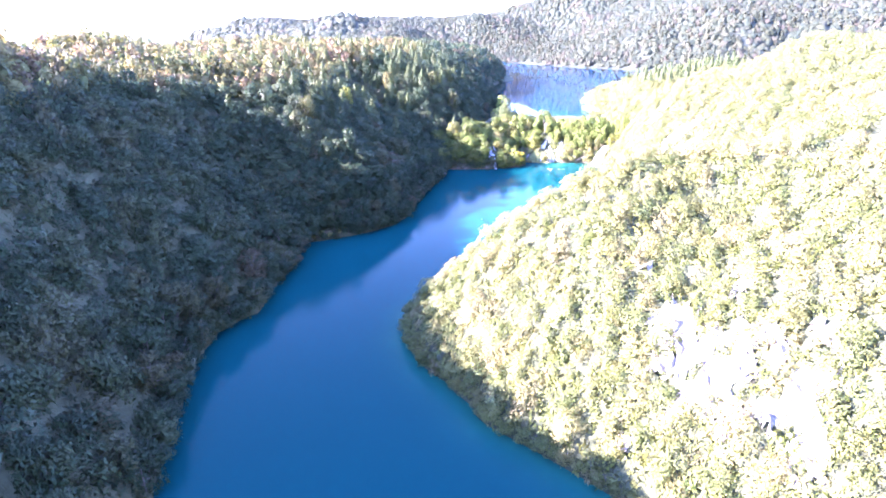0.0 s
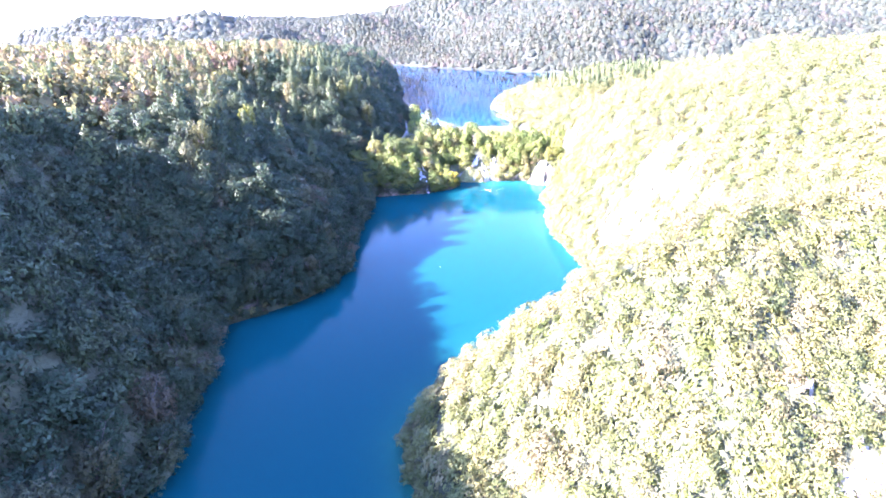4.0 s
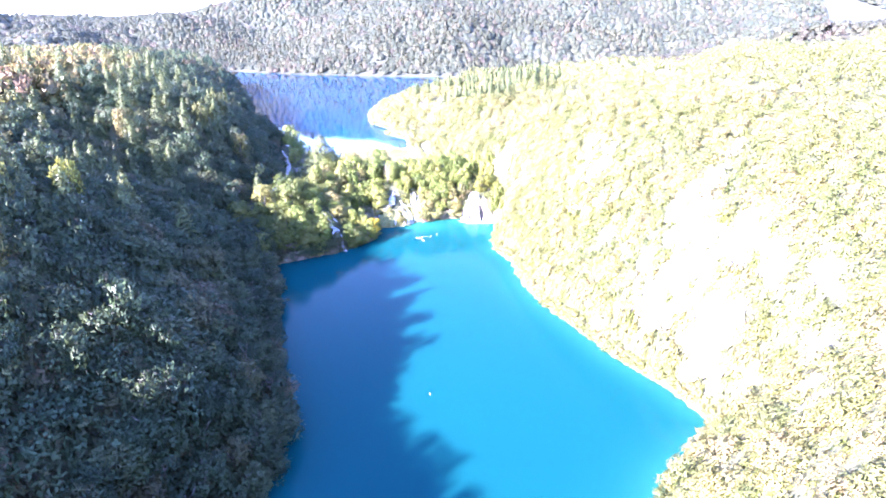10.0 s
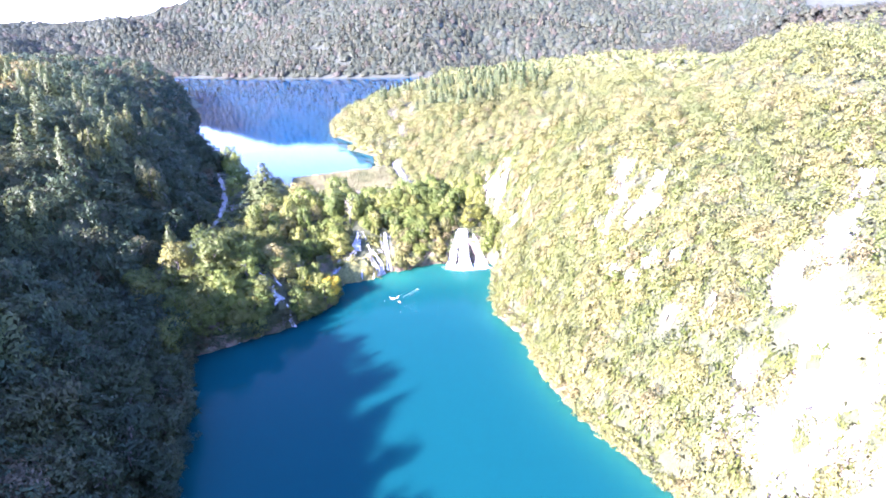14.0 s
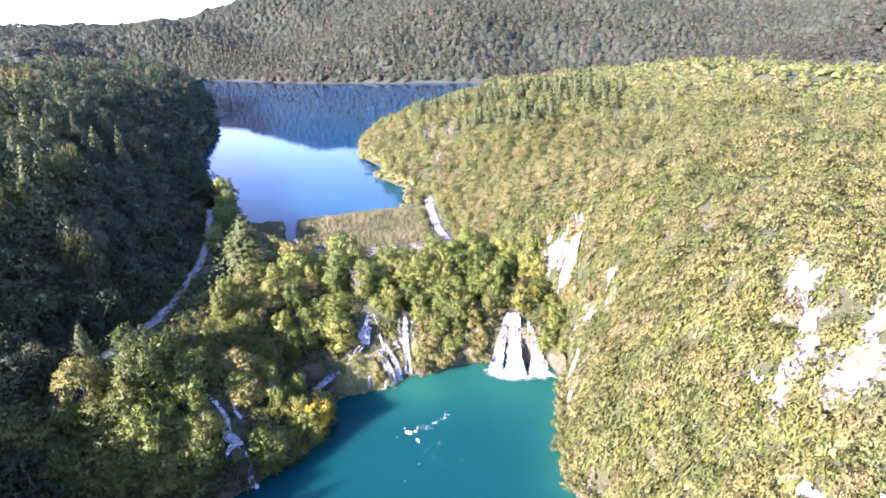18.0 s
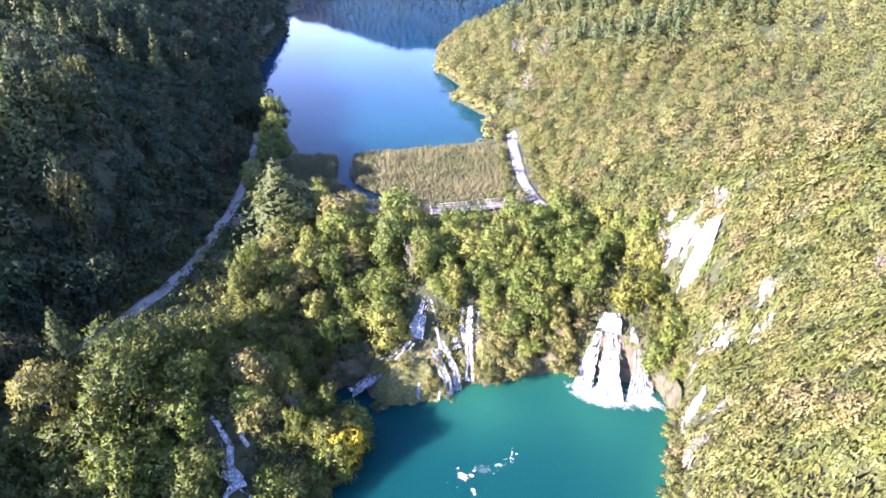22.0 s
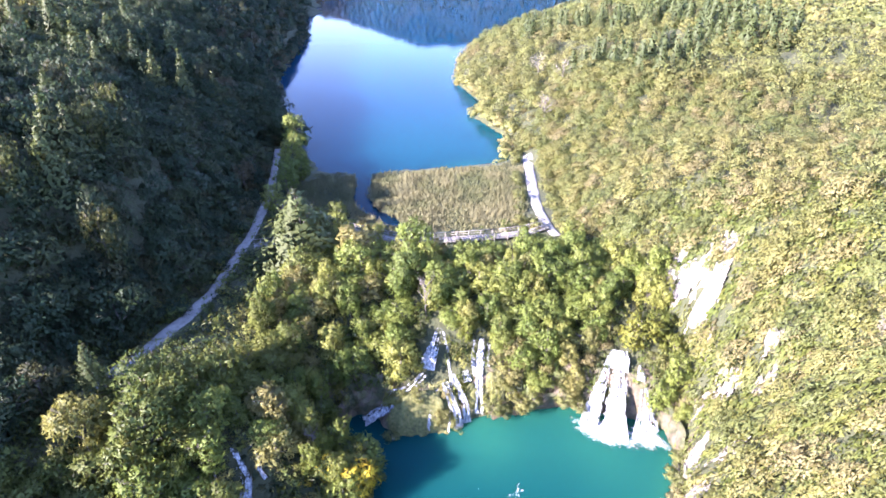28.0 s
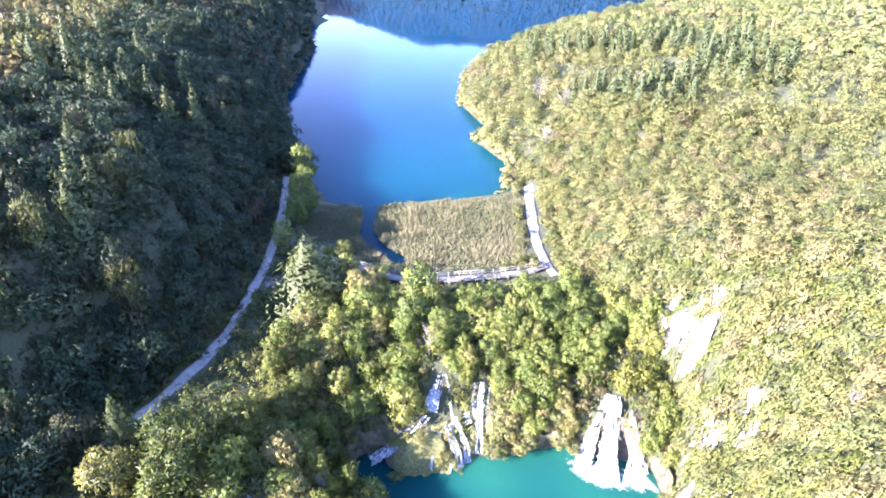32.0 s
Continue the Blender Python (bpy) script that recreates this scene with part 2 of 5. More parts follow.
p.inputs["Subsurface Radius"].default_value = (1.0, 1.0, 1.0)

# ---- the lie of the land ----
WEST_SHORE = [(-20.3, -27.8), (-23.7, -32.2), (-27.6, -35), (-30.5, -34.8), (-33.2, -32.8), (-35.5, -34.5), (-36, -38.5), (-32.5, -41), (-28, -40.8), (-26.3, -42.5), (-26.2, -46.5), (-28, -50.5), (-31, -57), (-38, -64), (-45, -71), (-41, -79), (-34, -88), (-21, -112), (-8, -130), (-5.4, -138), (-5.6, -147), (-7.8, -156.5), (-10.6, -165), (1.5, -176.5), (7.5, -184.5), (17, -194.5), (19, -204), (26.5, -212), (38, -220), (53, -229.5)]
EAST_SHORE = [(85, -255), (130, -295), (200, -345), (240, -290), (170, -222), (120, -193), (92, -189), (82, -189), (74, -189.6), (67, -186.8), (57, -185), (47, -181), (40, -173), (37.5, -162), (39, -149), (42, -137), (46.4, -125), (54.5, -112), (48.6, -103), (39.6, -94.4), (31.6, -84), (24.4, -75), (19.4, -66), (15, -53), (9.2, -45.5), (7.7, -38), (7, -30), (6.6, -22), (4, -17), (-2, -18), (-7, -19), (-11, -20), (-16, -24)]
LOWER = np.array(WEST_SHORE + EAST_SHORE, float)
UPPER = np.array([(-41, 39), (-46, 55), (-62, 68), (-64, 80), (-82, 100), (-98, 138), (-105, 170), (-98, 230), (-60, 330), (40, 450), (150, 540), (200, 640), (60, 600), (-60, 560), (-126, 500), (-209, 486), (-307, 482), (-360, 486), (-440, 520), (-520, 500), (-420, 400), (-300, 290), (-245, 225), (-225, 190), (-197, 160), (-169, 114), (-145, 74), (-108, 40), (-90, 24), (-76, 14), (-67, 17)], float)
# the valley floor: the lower lake, the tufa barrier between the lakes, and the upper lake
VALLEY = np.array([(-45, -71)] + [tuple(q) for q in LOWER[15:58]] + [(4, -10), (-4, 0), (-14, 5), (-19, 12), (-28, 34), (-37, 42)] + [tuple(q) for q in UPPER[1:28]] + [(-99, 20), (-85, 0), (-76, -10), (-70, -22), (-65, -33), (-64, -45), (-62, -58), (-55, -68)], float)


def inside(poly, x, y):
    got = np.zeros(np.shape(x), bool)
    for (x0, y0), (x1, y1) in zip(poly, np.roll(poly, -1, 0)):
        if y0 != y1:
            got ^= ((y0 > y) != (y1 > y)) & (x < (x1 - x0) * (y - y0) / (y1 - y0) + x0)
    return got


def away(poly, x, y):
    """Metres to the outline: above nought outside it, below inside."""
    far = np.full(np.shape(x), 1e9)
    for (x0, y0), (x1, y1) in zip(poly, np.roll(poly, -1, 0)):
        dx, dy = x1 - x0, y1 - y0
        s = np.clip(((x - x0) * dx + (y - y0) * dy) / (dx * dx + dy * dy), 0, 1)
        far = np.minimum(far, (x - x0 - s * dx) ** 2 + (y - y0 - s * dy) ** 2)
    far = np.sqrt(far)
    return np.where(inside(poly, x, y), -far, far)


def smooth(a, b, v):
    s = np.clip((v - a) / (b - a), 0, 1)
    return s * s * (3 - 2 * s)


GRID = np.random.RandomState(3).rand(64, 64)


def rumple(x, y, size):
    """Smooth value noise, 0 to 1."""
    u, v = x / size, y / size
    i, j = np.floor(u).astype(int), np.floor(v).astype(int)
    a, b = u - i, v - j
    a, b = a * a * (3 - 2 * a), b * b * (3 - 2 * b)
    g = lambda p, q: GRID[p % 64, q % 64]
    return (g(i, j) * (1 - a) + g(i + 1, j) * a) * (1 - b) + (g(i, j + 1) * (1 - a) + g(i + 1, j + 1) * a) * b


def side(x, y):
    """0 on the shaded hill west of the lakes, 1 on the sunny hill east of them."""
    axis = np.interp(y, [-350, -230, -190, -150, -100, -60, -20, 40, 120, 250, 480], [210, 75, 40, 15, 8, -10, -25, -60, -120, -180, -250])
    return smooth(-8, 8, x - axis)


UP = 11.0
PATH_SHORE = [(-10.6, -163), (-10.4, -155), (-9.9, -147), (-9.4, -140), (-11, -131)]
CHANNEL = [(-68, 19), (-64, 12), (-61, 7), (-58, 3.5), (-53, 1.5), (-49, 0)]


def off_line(line, x, y):
    """Metres to a line of points."""
    far = np.full(np.shape(x), 1e9)
    for (x0, y0), (x1, y1) in zip(line, line[1:]):
        dx, dy = x1 - x0, y1 - y0
        s = np.clip(((x - x0) * dx + (y - y0) * dy) / (dx * dx + dy * dy), 0, 1)
        far = np.minimum(far, (x - x0 - s * dx) ** 2 + (y - y0 - s * dy) ** 2)
    return np.sqrt(far)


def height(x, y):
    x, y = np.asarray(x, float), np.asarray(y, float)
    dl, du, d = away(LOWER, x, y), away(UPPER, x, y), away(VALLEY, x, y)
    floor = np.where(dl < 0, np.maximum(-6.0, dl * 0.8) - 0.3, 5.5 * smooth(-0.3, 3.0, dl) + (UP + 0.6 - 5.5) * smooth(3, 15, dl))
    floor = np.where(du < 0, UP + np.maximum(-5.0, du * 0.7) - 0.2, floor)
    floor = np.where((dl > 0) & (du > 0), floor * (1 - 0.36 * np.exp(-((x + 26) ** 2 + (y + 28.5) ** 2) / 55) - 0.62 * np.exp(-((x + 28) ** 2 + (y + 45) ** 2) / 30)), floor)
    floor = floor - 1.6 * (1 - smooth(0.9, 2.2, off_line(CHANNEL, x, y)))
    out = np.maximum(d, 0)
    s = side(x, y)
    level = (UP + 0.6) * (smooth(-75, -58, y) * (1 - s) + smooth(-24, -5, y) * s)
    floor = np.where(d > 0, level + (floor - level) * np.exp(-out / 2.0), floor)
    west = (36 - level) * (1 - np.exp(-out / (28 - 0.8 * level))) + 0.10 * np.minimum(out, 70) - 0.045 * np.maximum(out - 70, 0) * smooth(60, 160, out) + (5 * smooth(140, 190, -y) + 9 * smooth(205, 245, -y)) * smooth(10, 40, out) * (1 - smooth(60, 120, out)) - 5 * smooth(50, 130, y) * smooth(10, 60, out)
    top = np.interp(y, [-200, -115, -60, 0, 30, 100], [52, 46, 43, 42, 32, 28])
    reach = np.interp(y, [-200, -150, -115, -60, -30, 0, 30, 100], [48, 42, 25, 22, 16, 16, 30, 35])
    east = (top - level) * (1 - np.exp(-out / reach)) + 0.06 * np.minimum(out, 150) + 0.10 * np.clip(out - 40, 0, 120) * (1 - 0.8 * smooth(-40, 60, y))
    # the mountain beyond the upper lake: high in the middle, falling to a lower range in the west, with spurs
    bearing = np.degrees(np.arctan2(20 - x, y + 110))
    crest = np.interp(bearing, [-60, 8, 24, 29, 34, 40, 55, 90], [185, 185, 172, 162, 116, 86, 80, 70])
    spur = rumple(x * 0.8 - y * 0.45 + 900, y * 0.2 + 300, 110.0)
    climb = np.clip(out / np.interp(bearing, [20, 45], [520, 700]), 0, 1)
    far = crest * (1.25 * climb - 0.25 * climb**2 * 1.0) + 80 * (spur - 0.5) * smooth(0, 0.25, climb) * (1 - 0.75 * smooth(0.6, 1.0, climb)) + 22 * (rumple(x, y, 70.0) - 0.5) * smooth(20, 120, out) * (1 - 0.6 * smooth(0.7, 1.0, climb)) - 0.03 * np.maximum(out - 700, 0)
    hill = west * (1 - s) + east * s
    w = smooth(330, 470, y)
    hill = hill * (1 - w) + far * w
    bumps = (rumple(x, y, 23.0) - 0.5) * 7 + (rumple(x + 77, y, 9.0) - 0.5) * 2.5
    z = floor + hill + bumps * smooth(3, 25, out) + 0.5 * (rumple(x, y, 3.0) - 0.5) * smooth(0, 2, np.minimum(dl, du))
    return np.where(z > 0, z * (1 - 0.7 * np.exp(-(off_line(PATH_SHORE, x, y) / 2.6) ** 2)), z)


def spaced(fine0, fine1, step, end0, end1):
    v, s = [fine1], step
    while v[-1] < end1:
        s *= 1.16
        v.append(v[-1] + s)
    w, s = [fine0], step
    while w[-1] > end0:
        s *= 1.16
        w.append(w[-1] - s)
    return np.array(w[::-1][:-1] + list(np.arange(fine0, fine1, step)) + v)


def mesh_of(name, verts, faces, mats, smooth_shade=True, index=None):
    me = bpy.data.meshes.new(name)
    me.from_pydata(verts if isinstance(verts, list) else verts.tolist(), [], faces if isinstance(faces, list) else faces.tolist())
    for m in mats:
        me.materials.append(m)
    if smooth_shade:
        me.polygons.foreach_set("use_smooth", np.ones(len(me.polygons), bool))
    if index is not None:
        me.polygons.foreach_set("material_index", np.asarray(index, np.int32))
    me.update()
    return me


def sheet(xs, ys):
    gx, gy = np.meshgrid(xs, ys)
    n = len(xs)
    i = (np.arange(len(ys) - 1)[:, None] * n + np.arange(n - 1)[None]).ravel()
    return gx.ravel(), gy.ravel(), np.stack([i, i + 1, i + n + 1, i + n], -1)


def finer(v, lo, hi):
    """Halves the steps between lo and hi."""
    mid = (v[1:] + v[:-1]) / 2
    return np.sort(np.r_[v, mid[(mid > lo) & (mid < hi)]])


def filled(v, lo, hi, step):
    """Steps of an even size between lo and hi."""
    return np.sort(np.r_[v[(v < lo) | (v > hi)], np.arange(lo, hi, step)])


gx, gy, quads = sheet(filled(filled(finer(spaced(-150, 110, 2.0, -4000, 4000), -44, 12), -1300, -210, 22), 170, 500, 22), filled(finer(spaced(-270, 130, 2.0, -4000, 4200), -64, -8), 440, 1130, 16))
SLOPE, t, p = material("mountain_undergrowth")
t.links.new(ramp(t, grain(t, 0.12), [(0.3, (0.022, 0.029, 0.018)), (0.7, (0.036, 0.042, 0.025))]), p.inputs["Base Color"])
p.inputs["Roughness"].default_value = 0.95
mid_x, mid_y = gx[quads].mean(1), gy[quads].mean(1)
shore = away(LOWER, mid_x, mid_y)
near_fall = (away(VALLEY, mid_x, mid_y) < 1.0) & (shore > -2) & (shore < 4.5) & (mid_y > -72) & (np.hypot(mid_x + 36, mid_y + 55) > 9)
ground = new("ground", mesh_of("ground", np.stack([gx, gy, height(gx, gy)], -1), quads, [EARTH, SLOPE, TUFA], True, np.where(gy[quads[:, 0]] > 330, 1, np.where(near_fall, 2, 0))))
tagged(ground, "steep wooded karst hills round two lakes", "ground", kind="structure")


def lake(name, poly, z, mat, label, step, bounds, reach, arm=()):
    x0, x1, y0, y1 = bounds
    gx, gy, quads = sheet(np.arange(x0, x1 + step, step), np.arange(y0, y1 + step, step))
    d = away(poly, gx, gy)
    if arm:
        d = np.minimum(d, off_line(arm, gx, gy) - 1.0)
    keep = (d < reach)[quads].any(1)
    used, quads = np.unique(quads[keep], return_inverse=True)
    quads = quads.reshape(-1, 4)
    gx, gy, d = gx[used], gy[used], d[used]
    me = mesh_of(name, np.stack([gx, gy, 0 * gx + z], -1), quads, [mat])
    a = me.attributes.new("shallow", "FLOAT", "POINT")
    # no pale margin on the west, standing in for the trees' dark reflection
    shallow = np.exp(-np.maximum(-d, 0) / 2.6) * side(gx, gy) + (0.16 * np.exp(-((gx + 8) ** 2 + (gy + 27) ** 2) / 260) + 0.40 * np.exp(-((gx + 17) ** 2 + (gy + 31) ** 2) / 36) + 0.45 * np.exp(-((gx + 3) ** 2 + (gy + 25) ** 2) / 50)) * (0.6 + 0.8 * rumple(gx, gy, 5.0))
    shallow = shallow + 0.35 * np.exp(-((gx + 60) ** 2 + (gy - 42) ** 2) / 1500)
    a.data.foreach_set("value", np.minimum(shallow, 1).astype(np.float32))
    return tagged(new(name, me), label, "lake", kind="structure")


lake("water_lower", LOWER, 0.0, WATER_LOW, "calm deep blue lake turning turquoise along its shore", 2.0, (-50, 246, -350, -10), 1.5)
lake("water_upper", UPPER, UP, WATER_UP, "still blue upper lake mirroring hills and sky", 4.0, (-530, 210, -2, 650), 3.0, CHANNEL)


# ---- trees ----
def crown(rng, n, lobes, squash, size, cone=False, whole=0.9, spiky=0.5):
    """Leaf sprays of a crown about 1 high and 1 wide, as triangles: clumps on boughs, then sprays on their outsides."""
    if cone:
        h = 1 - np.sqrt(rng.rand(n)) * 0.97
        tier = 0.75 + 0.35 * np.abs(np.sin(h * 26))
        r = 0.30 * (1 - h) * tier * (0.55 + 0.5 * rng.rand(n)) + 0.012
        a = rng.rand(n) * 2 * np.pi
        r *= 1 + 0.25 * np.sin(a * 5 + h * 17)
        c = np.stack([r * np.cos(a), r * np.sin(a), h], -1)
        out = np.stack([np.cos(a), np.sin(a), 0.5 + 0 * a], -1)
    else:
        cs, rs = [], []
        middle = rng.uniform(0.38, 0.52)
        lean = rng.uniform(-0.06, 0.06, 2)
        for k in range(lobes):
            a, q = rng.rand() * 6.283, rng.rand() ** 0.38
            z = rng.uniform(0.16, 0.92)
            w = 0.40 * math.sqrt(max(0.05, 1 - ((z - middle) / 0.58) ** 2)) * rng.uniform(0.82, 1.18)
            cs.append((q * w * math.cos(a) + lean[0] * z, q * w * math.sin(a) + lean[1] * z, z * squash))
            rs.append(rng.uniform(0.07, 0.17) * (22 / max(lobes, 12)) ** 0.25)
        cs, rs = np.array(cs), np.array(rs)
        m = n * 3
        k = rng.choice(lobes, m, p=rs**2 / (rs**2).sum())
        out = rng.normal(size=(m, 3))
        out[:, 2] += 0.45
        out /= np.linalg.norm(out, axis=1)[:, None]
        c = cs[k] + out * np.array([1.15, 1.15, 0.72]) * (rs[k] * rng.uniform(0.7, 1.45, m))[:, None]
        deep = (np.linalg.norm(c[:, None] - cs[None], axis=2) < rs[None] * 0.7).any(1)
        c, out = c[~deep][:n], out[~deep][:n]
    n = len(c)
    u = np.cross(out + rng.normal(size=(n, 3)) * 0.35, rng.normal(size=(n, 3)))
    u /= np.linalg.norm(u, axis=1)[:, None]
    v = np.cross(u, out + rng.normal(size=(n, 3)) * 0.35)
    v = v / (np.linalg.norm(v, axis=1)[:, None] + 1e-9) + (0.0 if cone else spiky) * out
    v /= np.linalg.norm(v, axis=1)[:, None] + 1e-9
    s = (size * rng.uniform(0.6, 1.4, n))[:, None]
    tri = np.stack([c - u * s * 0.46 - v * s * 0.7, c + u * s * 0.46 - v * s * 0.5, c + v * s * 1.35], 1)
    if not cone:
        from_heart = c - np.array([0, 0, 0.36])
        out = out + whole * from_heart / (np.linalg.norm(from_heart, axis=1)[:, None] + 1e-9)
    away_from = out / (np.linalg.norm(out, axis=1)[:, None] + 1e-9)
    return tri.astype(np.float32), away_from.astype(np.float32)


def filled_crown(rng, n, lobes, squash, size, whole, heart, spiky=0.2):
    """A crown whose sprays grow on a lumpy heart of foliage, for woods seen from afar."""
    tri, out = crown(rng, n, lobes, squash, size, whole=whole, spiky=spiky)
    rings, around = 3, 6
    grid = []
    for i in range(rings + 1):
        up = 0.35 - 1.9 * i / rings + 1.2
        for j in range(around):
            a = 6.2832 * (j + 0.5 * (i % 2)) / around
            r = heart * rng.uniform(0.8, 1.2)
            grid.append((r * math.cos(up) * math.cos(a), r * math.cos(up) * math.sin(a), 0.42 * squash + r * math.sin(up) * 0.95))
    grid = np.array(grid)
    faces = []
    for i in range(rings):
        for j in range(around):
            p, q = i * around + j, i * around + (j + 1) % around
            faces += [(p, p + around, q), (q, p + around, q + around)]
    core = grid[np.array(faces)]
    face_out = core.mean(1) - np.array([0, 0, 0.30])
    face_out = face_out / np.linalg.norm(face_out, axis=1)[:, None] + rng.normal(size=(len(core), 3)) * 0.12
    face_out /= np.linalg.norm(face_out, axis=1)[:, None]
    return np.concatenate([tri, core.astype(np.float32)]), np.concatenate([out, face_out.astype(np.float32)])


def sprays(name, tris, mats, tint=None, lobes=None):
    v = tris.reshape(-1, 3)
    me = bpy.data.meshes.new(name)
    n = len(tris)
    me.vertices.add(3 * n)
    me.vertices.foreach_set("co", v.ravel())
    me.loops.add(3 * n)
    me.loops.foreach_set("vertex_index", np.arange(3 * n, dtype=np.int32))
    me.polygons.add(n)
    me.polygons.foreach_set("loop_start", np.arange(0, 3 * n, 3, dtype=np.int32))
    for m in mats:
        me.materials.append(m)
    if tint is not None:
        a = me.attributes.new("tint", "FLOAT", "FACE")
        a.data.foreach_set("value", tint.astype(np.float32))
    if lobes is not None:
        a = me.attributes.new("lobe", "FLOAT_VECTOR", "FACE")
        a.data.foreach_set("vector", lobes.astype(np.float32).ravel())
    me.update(calc_edges=True)
    return me


def stand(name, label, mat, kinds, places, seed, flat=0.0, hug=0.0):
    """Many trees as one mesh. kinds: unit crowns; places: rows of x, y, z, width, tall; flat: how far the canopy turns with the hillside;
    hug: how far the crowns follow the slope they grow on."""
    rng = np.random.RandomState(seed)
    some, tints, outs = [], [], []
    px, py = places[:, 0], places[:, 1]
    fall_x = np.clip((height(px + 1.5, py) - height(px - 1.5, py)) / 3, -1.6, 1.6) * hug
    fall_y = np.clip((height(px, py + 1.5) - height(px, py - 1.5)) / 3, -1.6, 1.6) * hug
    lie = np.stack([height(px - 7, py) - height(px + 7, py), height(px, py - 7) - height(px, py + 7), np.full(len(px), 14.0)], -1)
    lie /= np.linalg.norm(lie, axis=1)[:, None]
    for (x, y, z, w, h), sx, sy, up in zip(places, fall_x, fall_y, lie):
        tri, out = kinds[rng.randint(len(kinds))]
        a = rng.rand() * 6.283
        ca, sa = math.cos(a), math.sin(a)
        t3 = np.stack([(tri[..., 0] * ca - tri[..., 1] * sa) * w + x, (tri[..., 0] * sa + tri[..., 1] * ca) * w + y, tri[..., 2] * h + z], -1)
        t3[..., 2] += (t3[..., 0] - x) * sx + (t3[..., 1] - y) * sy
        some.append(t3)
        tints.append(np.full(len(tri), min(0.99, 0.36 * float(rumple(np.array(x + 13), np.array(y), 11.0)) + 0.64 * rng.rand())))
        outs.append(np.stack([out[:, 0] * ca - out[:, 1] * sa, out[:, 0] * sa + out[:, 1] * ca, out[:, 2]], -1) * (1 - flat) + up * flat)
    me = sprays(name, np.concatenate(some), [mat], np.concatenate(tints), np.concatenate(outs))
    return tagged(new(name, me), label, "trees", kind="stuff")


def scatter(x0, x1, y0, y1, step, seed, keep):
    rng = np.random.RandomState(seed)
    gx, gy = np.meshgrid(np.arange(x0, x1, step), np.arange(y0, y1, step))
    x = gx.ravel() + rng.uniform(-0.45, 0.45, gx.size) * step
    y = gy.ravel() + rng.uniform(-0.45, 0.45, gx.size) * step
    ok = keep(x, y)
    return x[ok], y[ok], rng


rng = np.random.RandomState(11)
MID = [crown(rng, 620, 30, rng.uniform(0.85, 1.0), 0.046, whole=0.85, spiky=0.8) for _ in range(12)]
BUSH = [crown(rng, 620, 26, rng.uniform(0.9, 1.05), 0.038, whole=1.3, spiky=0.6) for _ in range(12)]
OPEN = [crown(rng, 400, 22, rng.uniform(0.95, 1.1), 0.046, whole=1.4, spiky=0.6) for _ in range(10)]
FAR = [filled_crown(rng, 150, 14, rng.uniform(0.9, 1.05), 0.078, 1.6, 0.26) for _ in range(8)]
LOW = [crown(rng, 100, 10, 0.9, 0.074, whole=1.4, spiky=0.35) for _ in range(8)]
DOT = [filled_crown(rng, 16, 5, 0.9, 0.17, 2.0, 0.40) for _ in range(6)]
THICK = [filled_crown(rng, 80, 12, 0.95, 0.090, 1.6, 0.26) for _ in range(8)]
DOME = [filled_crown(rng, 30, 9, 0.95, 0.115, 1.6, 0.34) for _ in range(10)]

REEDS = np.array([(-76, 12), (-66, 17), (-41, 39), (-35, 35), (-26, 15), (-29, 7), (-42, -3.5), (-54, -4.5), (-62, -3), (-73, -2), (-80, 6)], float)
PATH_WEST = [(-59, -56), (-59, -51), (-60, -42), (-61.5, -33), (-66.5, -22), (-71, -13), (-79, 0), (-88, 12), (-95, 21)]
PATH_EAST = [(-38, 44), (-35, 37), (-33, 32), (-30, 25), (-26.5, 17.5), (-22.5, 11), (-19.5, 8)]
BOARDWALK = [(-22.5, 10.5), (-25, 6.5), (-29, 3), (-36, -2), (-43, -6.3), (-50, -7.2), (-57, -7), (-64, -6), (-74, -5)]
FOOTBRIDGE = [(-65.5, -19.5), (-60, -15), (-55, -11.5), (-50, -7.2)]
FALL_LINES = [([(-3.5, -12), (-2.6, -15)], 2.2), ([(-2.6, -15), (-1.5, -20)], 4.4), ([(-22.4, -19.4), (-20.4, -26)], 2.1), ([(-28.6, -21.5), (-27.6, -26.5), (-28.3, -29.5), (-30, -32.5), (-33, -34)], 2.4), ([(-25.4, -26), (-23.4, -30.5), (-28, -33.5)], 2.6), ([(-40, -52), (-36, -54), (-32, -57)], 2.2), ([(-37, -50.5), (-33, -53.5), (-29, -59)], 1.5), ([(-41, -77), (-37, -80)], 1.2)]
# plan centre, half-widths and turn of each bare limestone outcrop
FALL_CLIFF = [(0.0, -2.6, 1.5, 2.8, -15), (3.0, -3.8, 1.7, 3.2, -35), (5.8, -6.6, 2.3, 3.0, -35), (7.6, -10.6, 1.1, 2.0, -20), (6.6, -2.4, 1.0, 1.4, 0), (7.2, -13.4, 1.5, 1.5, 0), (7.9, -18.2, 1.7, 1.5, 0), (10.2, -19.2, 1.0, 1.6, 0), (12.9, -16.6, 0.8, 1.8, 0), (13.2, -21.6, 0.9, 2.2, 0), (10.9, -28.2, 1.7, 1.0, 0), (7.9, -25.6, 0.8, 3.0, 0), (8.6, -31.4, 0.8, 1.4, 0)]
